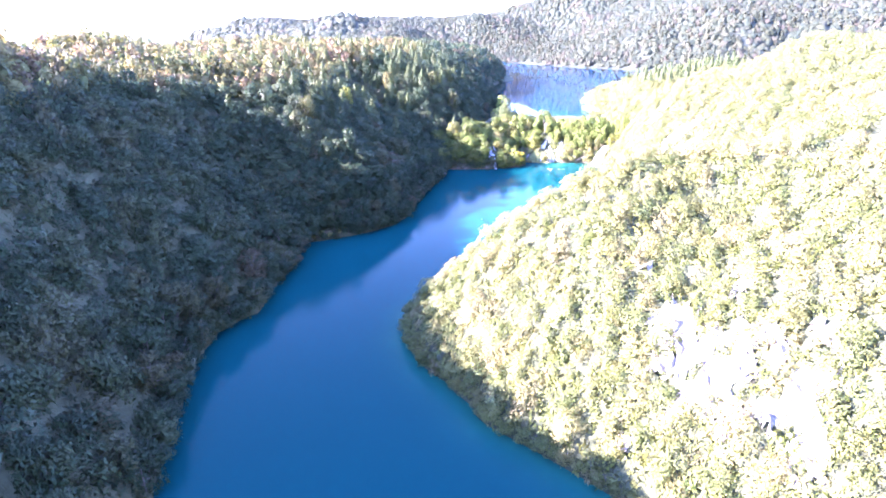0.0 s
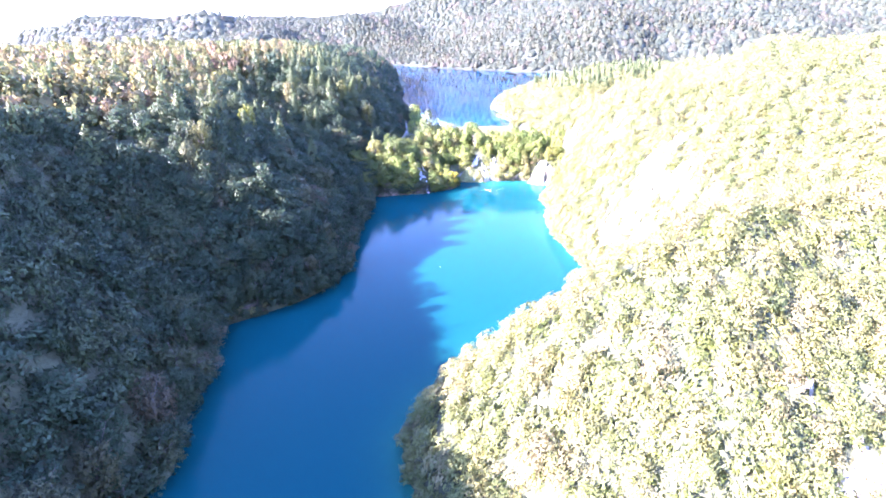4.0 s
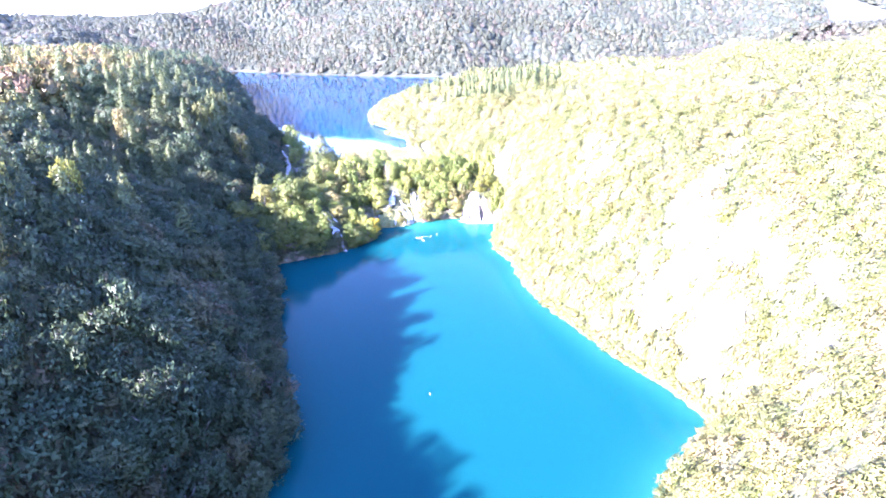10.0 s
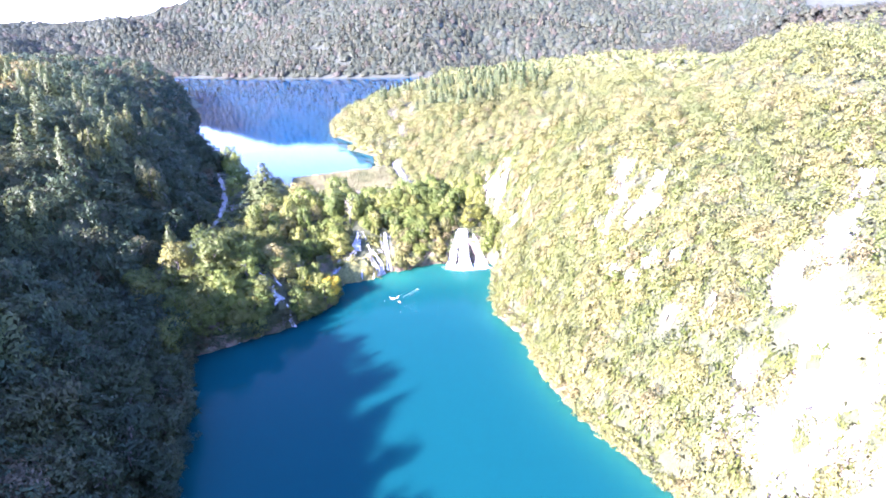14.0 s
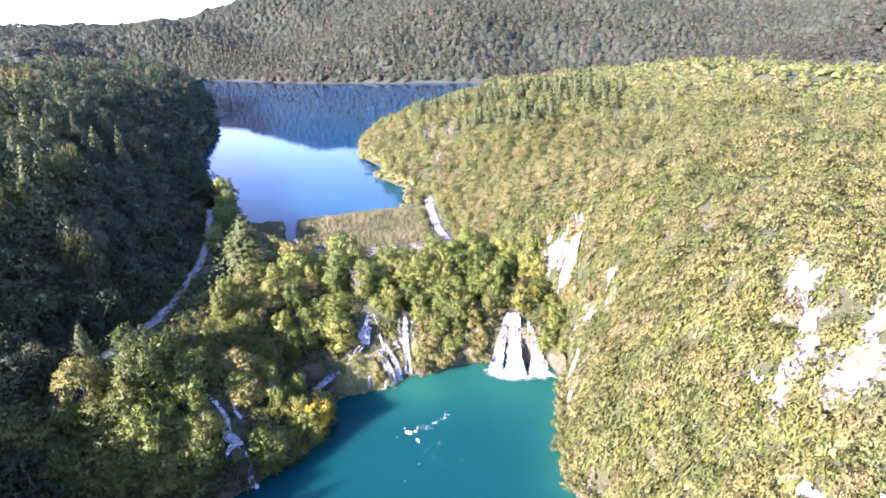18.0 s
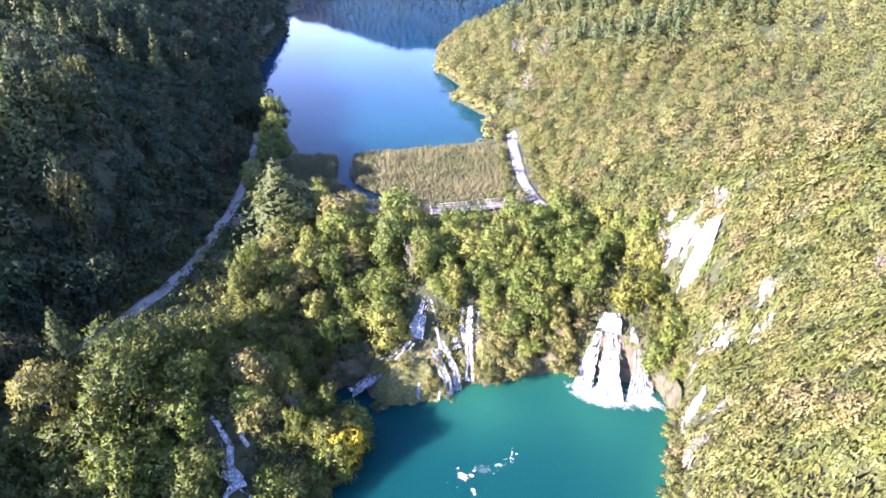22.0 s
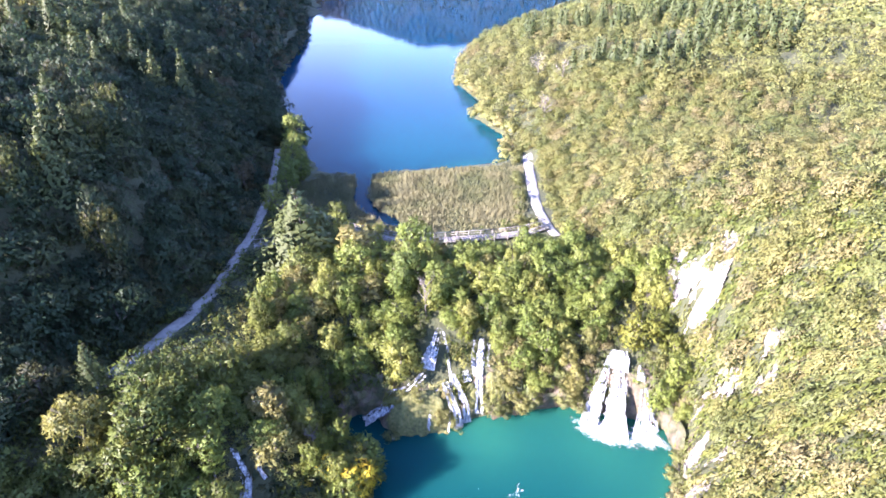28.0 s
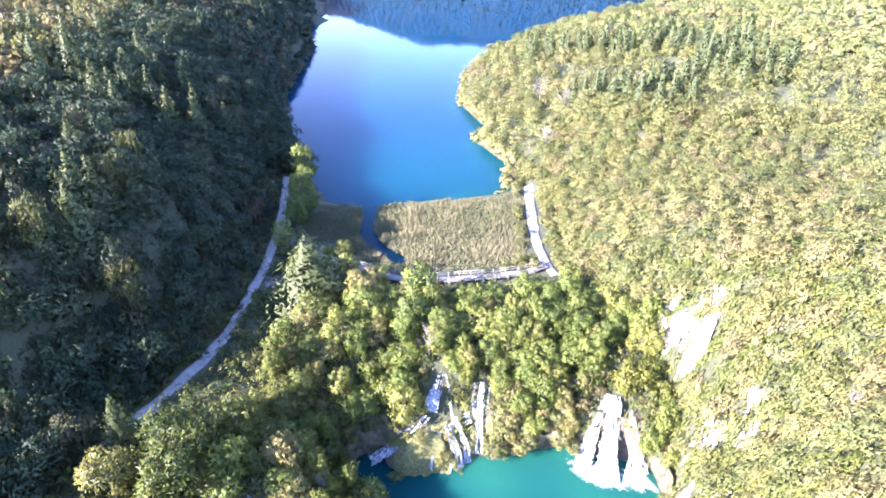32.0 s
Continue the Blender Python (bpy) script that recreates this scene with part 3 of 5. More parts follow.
MIDDLE_CLIFF = [(31.6, -43.6, 1.4, 3.0, -10), (30.4, -49.0, 2.2, 4.0, -14), (29.3, -55.2, 2.0, 4.2, -6), (32.8, -54.6, 3.4, 2.2, -10), (36.0, -52.4, 1.5, 3.2, -20), (29.6, -60.4, 0.9, 2.4, 0), (27.4, -50.2, 0.7, 1.2, 0), (35.0, -64.2, 1.6, 1.7, 0), (32.0, -65.0, 1.2, 1.2, 0), (37.6, -66.2, 0.9, 0.9, 0), (39.8, -52.5, 1.0, 0.8, 0)]
WHITE_CLIFF = [(48.4, -87.6, 7.6, 6.6, -15), (50.6, -79.4, 4.6, 4.6, -25), (55.6, -73.4, 2.0, 4.6, -38), (59.2, -67.2, 1.2, 3.4, -30), (54.6, -92.6, 5.4, 5.2, 0), (46.4, -93.6, 3.2, 2.8, 0), (53.4, -100.6, 4.4, 4.2, 0), (52.4, -106.6, 2.4, 2.4, 0), (59.6, -88.4, 2.6, 4.4, -15), (61.4, -97.4, 2.4, 4.0, 0), (43.0, -84.0, 2.2, 2.0, 0), (66.0, -104.0, 3.0, 3.6, -20), (64.2, -113.0, 2.2, 3.0, 0), (67.0, -121.0, 2.4, 3.2, 0), (60.4, -120.4, 2.2, 1.6, 0), (36.4, -73.6, 1.1, 1.4, 0), (40.6, -75.8, 1.0, 0.9, 0), (57.0, -109.6, 1.6, 2.0, 0)]
BEND_CLIFF = [(91.0, -171.6, 3.2, 3.8, 0), (97.4, -175.4, 5.4, 5.2, 12), (105.2, -176.6, 5.2, 5.4, 0), (101.4, -168.8, 4.4, 2.4, 10), (107.4, -169.8, 2.6, 2.6, 0), (110.2, -180.6, 2.4, 3.0, 0), (92.6, -185.6, 1.4, 1.2, 0), (96.4, -163.6, 2.0, 1.6, 0), (60.0, -125.0, 2.4, 2.0, 0), (51.5, -140.0, 1.5, 1.6, 0), (84.0, -166.0, 1.2, 1.4, 0)]
OUTCROPS = FALL_CLIFF + MIDDLE_CLIFF + WHITE_CLIFF + BEND_CLIFF


def clear(x, y, room=1.0, bare=0.88):
    """Nothing woody grows on water, reeds, paths, falls or bare rock."""
    ok = (away(LOWER, x, y) > 0.6) & (away(UPPER, x, y) > 1.5) & ~inside(REEDS, x, y)
    for line, wide in ((PATH_WEST, 2.0 * room), (PATH_EAST, 2.2), (PATH_SHORE, 0.45), (BOARDWALK, 2.0), (FOOTBRIDGE, 1.6), (CHANNEL, 2.5)) + tuple((line, wide * room) for line, wide in FALL_LINES):
        ok &= off_line(line, x, y) > wide
    for cx, cy, a, b, turn in OUTCROPS:
        c, s = math.cos(radians(turn)), math.sin(radians(turn))
        u, v = (x - cx) * c + (y - cy) * s, (y - cy) * c - (x - cx) * s
        ok &= ((u / (a * bare)) ** 2 + (v / (b * bare)) ** 2 > 1) | (rumple(x, y, 1.9) < 0.3)
    return ok


# ---- builders ----
def part(name, data, mat, parent, label=""):
    """A bmesh, or a mesh, as one mesh object under a thing or a part."""
    if isinstance(data, bmesh.types.BMesh):
        me = bpy.data.meshes.new(name)
        data.to_mesh(me)
        data.free()
        me.materials.append(mat)
        me.polygons.foreach_set("use_smooth", np.ones(len(me.polygons), bool))
    else:
        me = data
    ob = new(name, me)
    ob.parent = parent
    return tagged(ob, label)


def thing(name, place, label, category, group=""):
    ob = new(name)
    ob.empty_display_size = 0.3
    ob.matrix_world = Matrix.Translation(place)
    return tagged(ob, label, category, group)


def tube(verts, faces, p, q, r0, r1, sides=6, mids=2, bend=None):
    """Adds a tapered, slightly crooked limb from p to q."""
    p, q = Vector(p), Vector(q)
    axis = (q - p).normalized()
    u = axis.orthogonal().normalized()
    v = axis.cross(u)
    start = len(verts)
    for k in range(mids + 2):
        s = k / (mids + 1)
        c = p.lerp(q, s) + (Vector(bend) * math.sin(s * math.pi) if bend is not None else Vector())
        r = r0 + (r1 - r0) * s
        for j in range(sides):
            a = 6.28318 * j / sides
            verts.append(tuple(c + u * (r * math.cos(a)) + v * (r * math.sin(a))))
    for k in range(mids + 1):
        for j in range(sides):
            a, b = start + k * sides + j, start + k * sides + (j + 1) % sides
            faces.append((a, b, b + sides, a + sides))
    faces.append(tuple(range(start + (mids + 1) * sides, start + (mids + 2) * sides)))


def trunk_mesh(rng, height_to, spread, radius, limbs, mat, twigs=0):
    """A tapered trunk with limbs, for a tree one unit high and wide."""
    verts, faces = [], []
    lean = (rng.uniform(-0.03, 0.03), rng.uniform(-0.03, 0.03), 0)
    tube(verts, faces, (0, 0, -0.06), (lean[0] * 2, lean[1] * 2, height_to), radius, radius * 0.35, 7, 3, lean)
    for k in range(limbs):
        z = height_to * rng.uniform(0.35, 0.95)
        a = k * 2.4 + rng.uniform(-0.4, 0.4)
        end = (spread * math.cos(a) * rng.uniform(0.6, 1), spread * math.sin(a) * rng.uniform(0.6, 1), min(0.97, z + rng.uniform(0.12, 0.34)))
        tube(verts, faces, (0, 0, z), end, radius * 0.45, radius * 0.12, 5, 1, (0, 0, -0.02))
        for j in range(twigs):
            f = rng.uniform(0.4, 0.95)
            base = Vector((0, 0, z)).lerp(Vector(end), f)
            tip = base + Vector((rng.uniform(-0.14, 0.14), rng.uniform(-0.14, 0.14), rng.uniform(0.06, 0.2)))
            tube(verts, faces, base, tip, radius * 0.2, radius * 0.06, 4, 0)
    return mesh_of("trunk", verts, faces, [mat])


def tree_kinds(name, seed, n, leaf, sprays_each, size, lobes, squash, label, category, cone=False, bark=None):
    """Prototypes of one kind of tree: a trunk with limbs, and a crown of leaf sprays."""
    rng = np.random.RandomState(seed)
    kinds = []
    for _ in range(n):
        tris, lobe = crown(rng, sprays_each, lobes, squash * rng.uniform(0.92, 1.06), size, cone, 0.55, 0.9)
        kinds.append((name, trunk_mesh(rng, 0.88 if cone else 0.72, 0.10 if cone else 0.36, 0.007 if cone else 0.03, 4 if cone else 6, bark or BARK), sprays("crown", tris, [leaf], None, lobe), label, category))
    return kinds


def plant(kind, x, y, wide, tall, turn, group="", label="", sink=0.3, z=None):
    name, stem, leaves, usual, category = kind
    z = float(height(np.array([x]), np.array([y]))[0]) - sink if z is None else z
    root = thing(name, (0, 0, 0), label or usual, category, group)
    root.matrix_world = pose(x, y, z, 0, 0, turn) @ Matrix.Diagonal((wide, wide, tall, 1))
    part("trunk", stem, None, root)
    part("crown", leaves, None, root)
    return root


# ---- rock and falls ----
def one_piece(quads, n):
    """The largest connected piece of a sheet."""
    mark = np.arange(n)
    for _ in range(400):
        low = mark[quads].min(1)
        after = mark.copy()
        np.minimum.at(after, quads.ravel(), np.repeat(low, 4))
        if (after == mark).all():
            break
        mark = after
    kinds, sizes = np.unique(mark[quads[:, 0]], return_counts=True)
    return quads[mark[quads[:, 0]] == kinds[sizes.argmax()]]


def outcrop(x0, y0, a, b, turn, seed):
    """Bare limestone that stands out of the slope: stepped, cracked, with a ragged outline."""
    n, m = max(16, int(a * 3.6 / 0.34)), max(16, int(b * 3.6 / 0.34))
    u, v = np.meshgrid(np.linspace(-1.8, 1.8, n), np.linspace(-1.8, 1.8, m))
    c, s = math.cos(radians(turn)), math.sin(radians(turn))
    x, y = x0 + u * a * c - v * b * s, y0 + u * a * s + v * b * c
    size = math.sqrt(a * b)
    r = np.hypot(u, v) + 0.9 * (rumple(x + seed * 7, y, 0.5 * size) - 0.5) + 0.6 * (rumple(x, y + seed * 3, 0.9) - 0.5) + 0.3 * (rumple(x + 5, y, 0.45) - 0.5)
    z = height(x, y)
    step = 1.5 + 1.1 * rumple(x, y, 4.0)
    k = z / step
    terrace = (np.floor(k) + smooth(0.6, 1.0, k - np.floor(k))) * step
    up = 0.45 + 1.1 * (terrace - z) + 2.0 * (rumple(x + seed, y, 1.5) - 0.35) + 0.8 * (rumple(x, y + seed, 0.6) - 0.5)
    z = z + np.where(r < 1.02, np.maximum(up, 0.2), -0.6 - (r - 1) * 3)
    i = (np.arange(m - 1)[:, None] * n + np.arange(n - 1)[None]).ravel()
    quads = np.stack([i, i + 1, i + n + 1, i + n], -1)
    quads = quads[((r < 1.1) & (rumple(x, y, 1.9) > (0.24 if size > 1.6 else 0.3))).ravel()[quads].all(1)]
    quads = one_piece(quads, x.size)
    used, quads = np.unique(quads, return_inverse=True)
    verts, quads = np.stack([x.ravel(), y.ravel(), z.ravel()], -1)[used], quads.reshape(-1, 4)
    ob = new("rock_outcrop", mesh_of("rock_outcrop", verts, quads, [LIMESTONE], False))
    return tagged(ob, "bare white limestone ledges among scrub on the sunny slope" if size > 1.6 else "small bare limestone ledge among scrub on the sunny slope", "rock", "limestone outcrops")


for seed, row in enumerate(OUTCROPS):
    outcrop(*row, seed)


def bank(name, line, z0, z1, mat, label, depth=0.9, seed=0):
    """An undercut rock wall along a stretch of shore."""
    pts = np.array(line, float)
    run = np.r_[0, np.cumsum(np.hypot(*np.diff(pts, axis=0).T))]
    s = np.arange(0, run[-1], 0.4)
    px, py = np.interp(s, run, pts[:, 0]), np.interp(s, run, pts[:, 1])
    tx, ty = np.gradient(px), np.gradient(py)
    nx, ny = -ty / np.hypot(tx, ty), tx / np.hypot(tx, ty)
    levels = np.linspace(0, 1, 14)
    verts, rows = [], len(levels)
    for i in range(len(s)):
        fade = min(1.0, i / 5, (len(s) - 1 - i) / 5)
        top = z0 + (z1 - z0) * (0.75 + 0.5 * rumple(np.array(s[i] + seed * 31), np.array(3.3), 2.5)) * (0.35 + 0.65 * fade)
        for l in levels:
            z = z0 + (top - z0) * l
            out = depth * (0.25 + 1.1 * float(rumple(np.array(s[i] + seed * 17), np.array(z * 1.3), 1.1)) - 0.5 * (l > 0.92)) - 0.5 * (1 - fade) - 0.25 * l
            verts.append((px[i] + nx[i] * out, py[i] + ny[i] * out, z))
    faces = [(i * rows + j, (i + 1) * rows + j, (i + 1) * rows + j + 1, i * rows + j + 1) for i in range(len(s) - 1) for j in range(rows - 1)]
    ob = new(name, mesh_of(name, verts, faces, [mat]))
    return tagged(ob, label, "rock wall", kind="structure")


bank("rock_wall_1", [(7.4, -24), (6.6, -21), (5, -17.6), (2.6, -16.2)], -0.6, 4.0, TUFA, "tan tufa wall beside the big waterfall", 0.8, 1)
bank("rock_wall_2", [(-7.2, -18.4), (-11, -20), (-15.5, -23.6), (-18, -26.5)], -0.6, 2.6, TUFA, "undercut brown tufa wall over the lake", 0.9, 2)
bank("rock_wall_3", [(-31.6, -32.6), (-33.4, -32.4), (-36, -34.2), (-36.6, -38.6), (-34, -40.6)], -0.6, 4.0, TUFA, "dark undercut tufa wall at the lake", 0.9, 3)
bank("rock_wall_4", [(-32, -58), (-37.5, -63.2), (-44.5, -70.5)], -0.6, 2.8, TUFA, "dark mossy tufa bank in the shade", 0.8, 4)


def mound(cx, cy, a, b, turn, lift, seed, label):
    """A hump of mossy tufa that follows the bank, with a knobbly top."""
    n = 44
    u, v = np.meshgrid(np.linspace(-1.2, 1.2, n), np.linspace(-1.2, 1.2, n))
    c, s = math.cos(radians(turn)), math.sin(radians(turn))
    x, y = cx + u * a * c - v * b * s, cy + u * a * s + v * b * c
    r = np.hypot(u, v) + 0.3 * (rumple(x + seed, y, 1.4) - 0.5)
    z = np.maximum(height(x, y), -0.3) + lift * (1 - np.clip(r, 0, 1.2) ** 2.4) + 1.0 * (rumple(x, y + seed, 1.0) - 0.5) + 0.5 * (rumple(x, y, 0.4) - 0.5)
    z = np.where(r < 1.1, z, z - 1.2)
    i = (np.arange(n - 1)[:, None] * n + np.arange(n - 1)[None]).ravel()
    me = mesh_of("tufa_mound", np.stack([x.ravel() - cx, y.ravel() - cy, z.ravel()], -1), np.stack([i, i + 1, i + n + 1, i + n], -1), [MOSS])
    ob = new("tufa_mound", me)
    ob.location = (cx, cy, 0)
    return tagged(ob, label, "rock")


mound(-26.0, -31.6, 5.8, 2.6, 36, 1.0, 2, "long mossy tufa mound split by thin cascades")
mound(-25.2, -28.0, 2.6, 2.2, 20, 0.5, 3, "mossy top of tufa between two cascades")
mound(-18.3, -23.6, 1.7, 1.4, 0, 1.2, 5, "round mossy tufa boulder at the foot of a fall")
mound(-20.9, -26.2, 1.1, 0.9, 0, 0.9, 8, "small mossy tufa boulder at the foot of a fall")


def cascade(parent, name, lines, seed, gap=0.36, ridge=0.22, label=""):
    """Falling water: a ridged sheet between lines of points (x, y, z) that hugs the rock, torn open into threads."""
    rng = np.random.RandomState(seed)
    lines = np.array(lines, float)
    across = np.linalg.norm(np.diff(lines, axis=0), axis=2).sum(0).max()
    along_it = np.linalg.norm(np.diff(lines, axis=1), axis=2).sum(1).max()
    n, m = max(5, int(across / 0.09)), max(6, int(along_it / 0.16))
    u, v = np.meshgrid(np.linspace(0, 1, n), np.linspace(0, 1, m))
    g, f = u * (len(lines) - 1), v * (lines.shape[1] - 1)
    i, j = np.minimum(g.astype(int), len(lines) - 2), np.minimum(f.astype(int), lines.shape[1] - 2)
    g, f = (g - i)[..., None], (f - j)[..., None]
    p = (lines[i, j] * (1 - g) + lines[i + 1, j] * g) * (1 - f) + (lines[i, j + 1] * (1 - g) + lines[i + 1, j + 1] * g) * f
    wide, far = u * across + seed * 3.7, v * along_it
    p[..., 2] = np.maximum(p[..., 2], np.maximum(height(p[..., 0], p[..., 1]) + 0.15, 0.03))
    rise = ridge * (rumple(wide, far * 0.14, 0.30) + 0.5 * rumple(wide + 40, far * 0.5, 0.16))
    p[..., 1] -= rise * 0.7
    p[..., 2] += rise * 0.8
    p[..., 0] += 0.10 * (rumple(wide + 9, far, 0.8) - 0.5)
    body = 0.65 * rumple(wide + 20, far * 0.13, 0.34) + 0.35 * rumple(wide + 70, far * 0.3, 0.14)
    shy = (gap + 0.13) * (0.6 + 0.4 * np.abs(2 * u - 1) ** 2) * (1.2 - 0.6 * v)
    k = (np.arange(m - 1)[:, None] * n + np.arange(n - 1)[None]).ravel()
    quads = np.stack([k, k + n, k + n + 1, k + 1], -1)
    thin = np.minimum(1, smooth(0.10, -0.16, body - shy) + 0.2 * (1 - v))
    quads = quads[(thin < 0.97).ravel()[quads].any(1)]
    used, quads = np.unique(quads, return_inverse=True)
    me = mesh_of(name, p.reshape(-1, 3)[used], quads.reshape(-1, 4), [FALLING])
    me.attributes.new("thin", "FLOAT", "POINT").data.foreach_set("value", thin.ravel()[used].astype(np.float32))
    return part(name, me, None, parent, label)


def strip(line, wide0, wide1):
    """The two edges of a band of water along a line."""
    q = np.array(line, float)
    way = np.gradient(q[:, :2], axis=0)
    nrm = np.stack([way[:, 1], -way[:, 0]], -1) / (np.linalg.norm(way, axis=1)[:, None] + 1e-6)
    half = np.linspace(wide0, wide1, len(q))[:, None] / 2
    left, right = q.copy(), q.copy()
    left[:, :2] -= nrm * half
    right[:, :2] += nrm * half
    return [left, right]


def froth(parent, name, cx, cy, a, b, seed, tall=0.25, z0=0.0, rough=0.5):
    """White water with a ragged edge where a fall meets the lake."""
    rng = np.random.RandomState(seed)
    n, rings = 56, 6
    verts, faces = [(0, 0, tall * 1.2)], []
    edge = 1 + rough * (np.convolve(rng.rand(n + 8) - 0.5, np.ones(3) / 3, "same")[4:-4] + 0.5 * (rng.rand(n) - 0.5))
    for k in range(1, rings + 1):
        f = k / rings
        for j in range(n):
            r = f * (1 + (edge[j] - 1) * f)
            verts.append((r * a * math.cos(6.2832 * j / n), r * b * math.sin(6.2832 * j / n), tall * (1 - f**2) * rng.uniform(0.4, 1.3) + 0.02 - 0.08 * (k == rings)))
    for j in range(n):
        faces.append((0, 1 + j, 1 + (j + 1) % n))
        for k in range(rings - 1):
            p, q = 1 + k * n + j, 1 + k * n + (j + 1) % n
            faces.append((p, p + n, q + n, q))
    me = mesh_of(name, verts, faces, [FOAM])
    edge_on = me.attributes.new('thin', 'FLOAT', 'POINT')
    edge_on.data.foreach_set('value', np.array([0.0] + [0.62 * (k / rings) ** 1.5 for k in range(1, rings + 1) for j in range(n)], np.float32))
    ob = part(name, me, None, parent)
    ob.matrix_world = Matrix.Translation((cx, cy, z0))
    return ob


fall = thing("waterfall", (0, 0, 0), "broad white waterfall fanning out over tufa into the lake", "waterfall", "waterfalls of the barrier")
cascade(fall, "spout", [[(-5.0, -13.0, 7.3), (-5.2, -14.0, 6.7), (-5.4, -15.2, 5.8)], [(-2.6, -12.6, 7.4), (-2.2, -13.8, 6.8), (-1.9, -15.2, 5.8)]], 1, 0.34)
cascade(fall, "curtain", [[(-5.4, -14.8, 5.9), (-5.9, -16.6, 4.4), (-6.3, -18.8, 1.8), (-6.5, -20.9, 0.05)], [(-4.3, -15.0, 6.0), (-4.3, -16.8, 4.4), (-4.1, -19.2, 1.8), (-4.0, -21.8, 0.05)]], 2, 0.38, 0.3)
cascade(fall, "curtain", [[(-4.1, -15.0, 6.0), (-4.0, -16.8, 4.5), (-3.8, -19.2, 1.8), (-3.6, -22.0, 0.05)], [(-2.2, -15.0, 5.9), (-1.6, -16.8, 4.4), (-0.8, -19.2, 1.8), (0.3, -21.8, 0.05)]], 3, 0.34, 0.35)
cascade(fall, "side_stream", [[(-1.0, -13.6, 6.4), (-0.6, -15.4, 4.8)], [(-0.2, -13.4, 6.3), (0.6, -15.2, 4.8)]], 4, 0.36)
cascade(fall, "curtain", [[(0.2, -15.8, 4.2), (0.6, -17.4, 2.3), (0.6, -20.6, 0.05)], [(1.2, -15.4, 4.2), (2.3, -16.8, 2.2), (3.8, -18.4, 0.05)]], 5, 0.38, 0.3)
froth(fall, "froth", -3.0, -21.9, 4.9, 2.3, 4, 0.4, 0.0, 0.7)
froth(fall, "froth", 2.4, -20.2, 3.2, 2.0, 5, 0.3, 0.0, 0.7)

fall = thing("waterfall", (0, 0, 0), "narrow white waterfall dropping between green shrubs", "waterfall", "waterfalls of the barrier")
cascade(fall, "curtain", [[(-23.8, -20.2, 7.2), (-23.1, -22.0, 5.6), (-22.1, -23.7, 2.6), (-21.5, -24.5, 1.0)], [(-23.3, -20.0, 7.3), (-22.6, -21.8, 5.6), (-21.6, -23.6, 2.6), (-21.2, -24.4, 1.0)]], 61, 0.30)
cascade(fall, "curtain", [[(-23.0, -19.9, 7.6), (-22.4, -21.7, 5.8), (-21.6, -23.6, 2.8), (-21.3, -24.5, 1.0)], [(-21.8, -19.3, 7.7), (-21.2, -21.3, 5.8), (-20.6, -23.3, 2.8), (-20.3, -24.2, 1.0)]], 62, 0.28)
cascade(fall, "curtain", [[(-21.6, -19.2, 7.5), (-21.1, -21.0, 5.6), (-20.5, -22.4, 3.4)], [(-21.1, -18.9, 7.4), (-20.6, -20.8, 5.4), (-20.0, -22.2, 3.4)]], 63, 0.33)
cascade(fall, "side_stream", strip([(-23.2, -24.0, 2.8), (-22.0, -25.6, 1.1)], 1.0, 1.2), 65, 0.34)
cascade(fall, "run_out", strip([(-20.8, -24.2, 1.1), (-20.2, -25.6, 0.6), (-19.5, -26.8, 0.05)], 1.0, 1.3), 66, 0.32)
froth(fall, "froth", -20.9, -24.5, 1.0, 0.6, 8, 0.3, 0.9, 0.9)

fall = thing("waterfall", (0, 0, 0), "stepped waterfall splitting round a mossy mound", "waterfall", "waterfalls of the barrier")
cascade(fall, "upper_step", [[(-29.2, -21.6, 8.6), (-29.1, -23.8, 7.2), (-29.2, -26.8, 4.9)], [(-28.2, -21.2, 8.6), (-27.6, -23.4, 7.2), (-26.9, -26.2, 4.9)]], 9, 0.42)
cascade(fall, "thin_thread", strip([(-27.8, -21.5, 8.4), (-25.8, -24.2, 6.5), (-24.3, -26.2, 4.9), (-23.4, -28.0, 3.9)], 0.35, 0.5), 19, 0.25)
cascade(fall, "left_branch", strip([(-28.0, -27.8, 5.4), (-28.4, -29.6, 4.6), (-29.3, -31.4, 3.5), (-30.8, -33.0, 2.1), (-32.4, -34.2, 0.9), (-33.4, -34.8, 0.05)], 1.5, 2.4), 10, 0.32)
cascade(fall, "right_branch", strip([(-24.2, -26.2, 5.4), (-22.6, -27.2, 4.3), (-21.2, -28.0, 2.4), (-20.5, -28.8, 0.05)], 1.0, 1.3), 12, 0.4)
cascade(fall, "right_branch", strip([(-24.6, -27.8, 5.0), (-23.2, -28.8, 4.0), (-21.8, -29.6, 2.2), (-21.0, -30.2, 0.05)], 1.1, 1.4), 13, 0.4)
cascade(fall, "right_branch", strip([(-25.4, -28.6, 4.2), (-24.6, -29.4, 3.2), (-23.9, -30.2, 2.2)], 0.9, 1.1), 14, 0.34)
cascade(fall, "thin_thread", strip([(-24.9, -30.6, 2.0), (-24.8, -31.6, 1.0), (-24.6, -32.6, 0.05)], 0.4, 0.5), 18, 0.25)
cascade(fall, "thin_thread", strip([(-22.8, -29.4, 2.0), (-22.3, -30.6, 0.9), (-22.0, -31.4, 0.05)], 0.3, 0.4), 22, 0.25)
froth(fall, "froth", -33.4, -34.5, 1.1, 0.7, 13, 0.2, 0.0, 0.9)
froth(fall, "froth", -28.4, -35.8, 0.5, 0.4, 14, 0.12, 0.0, 0.9)

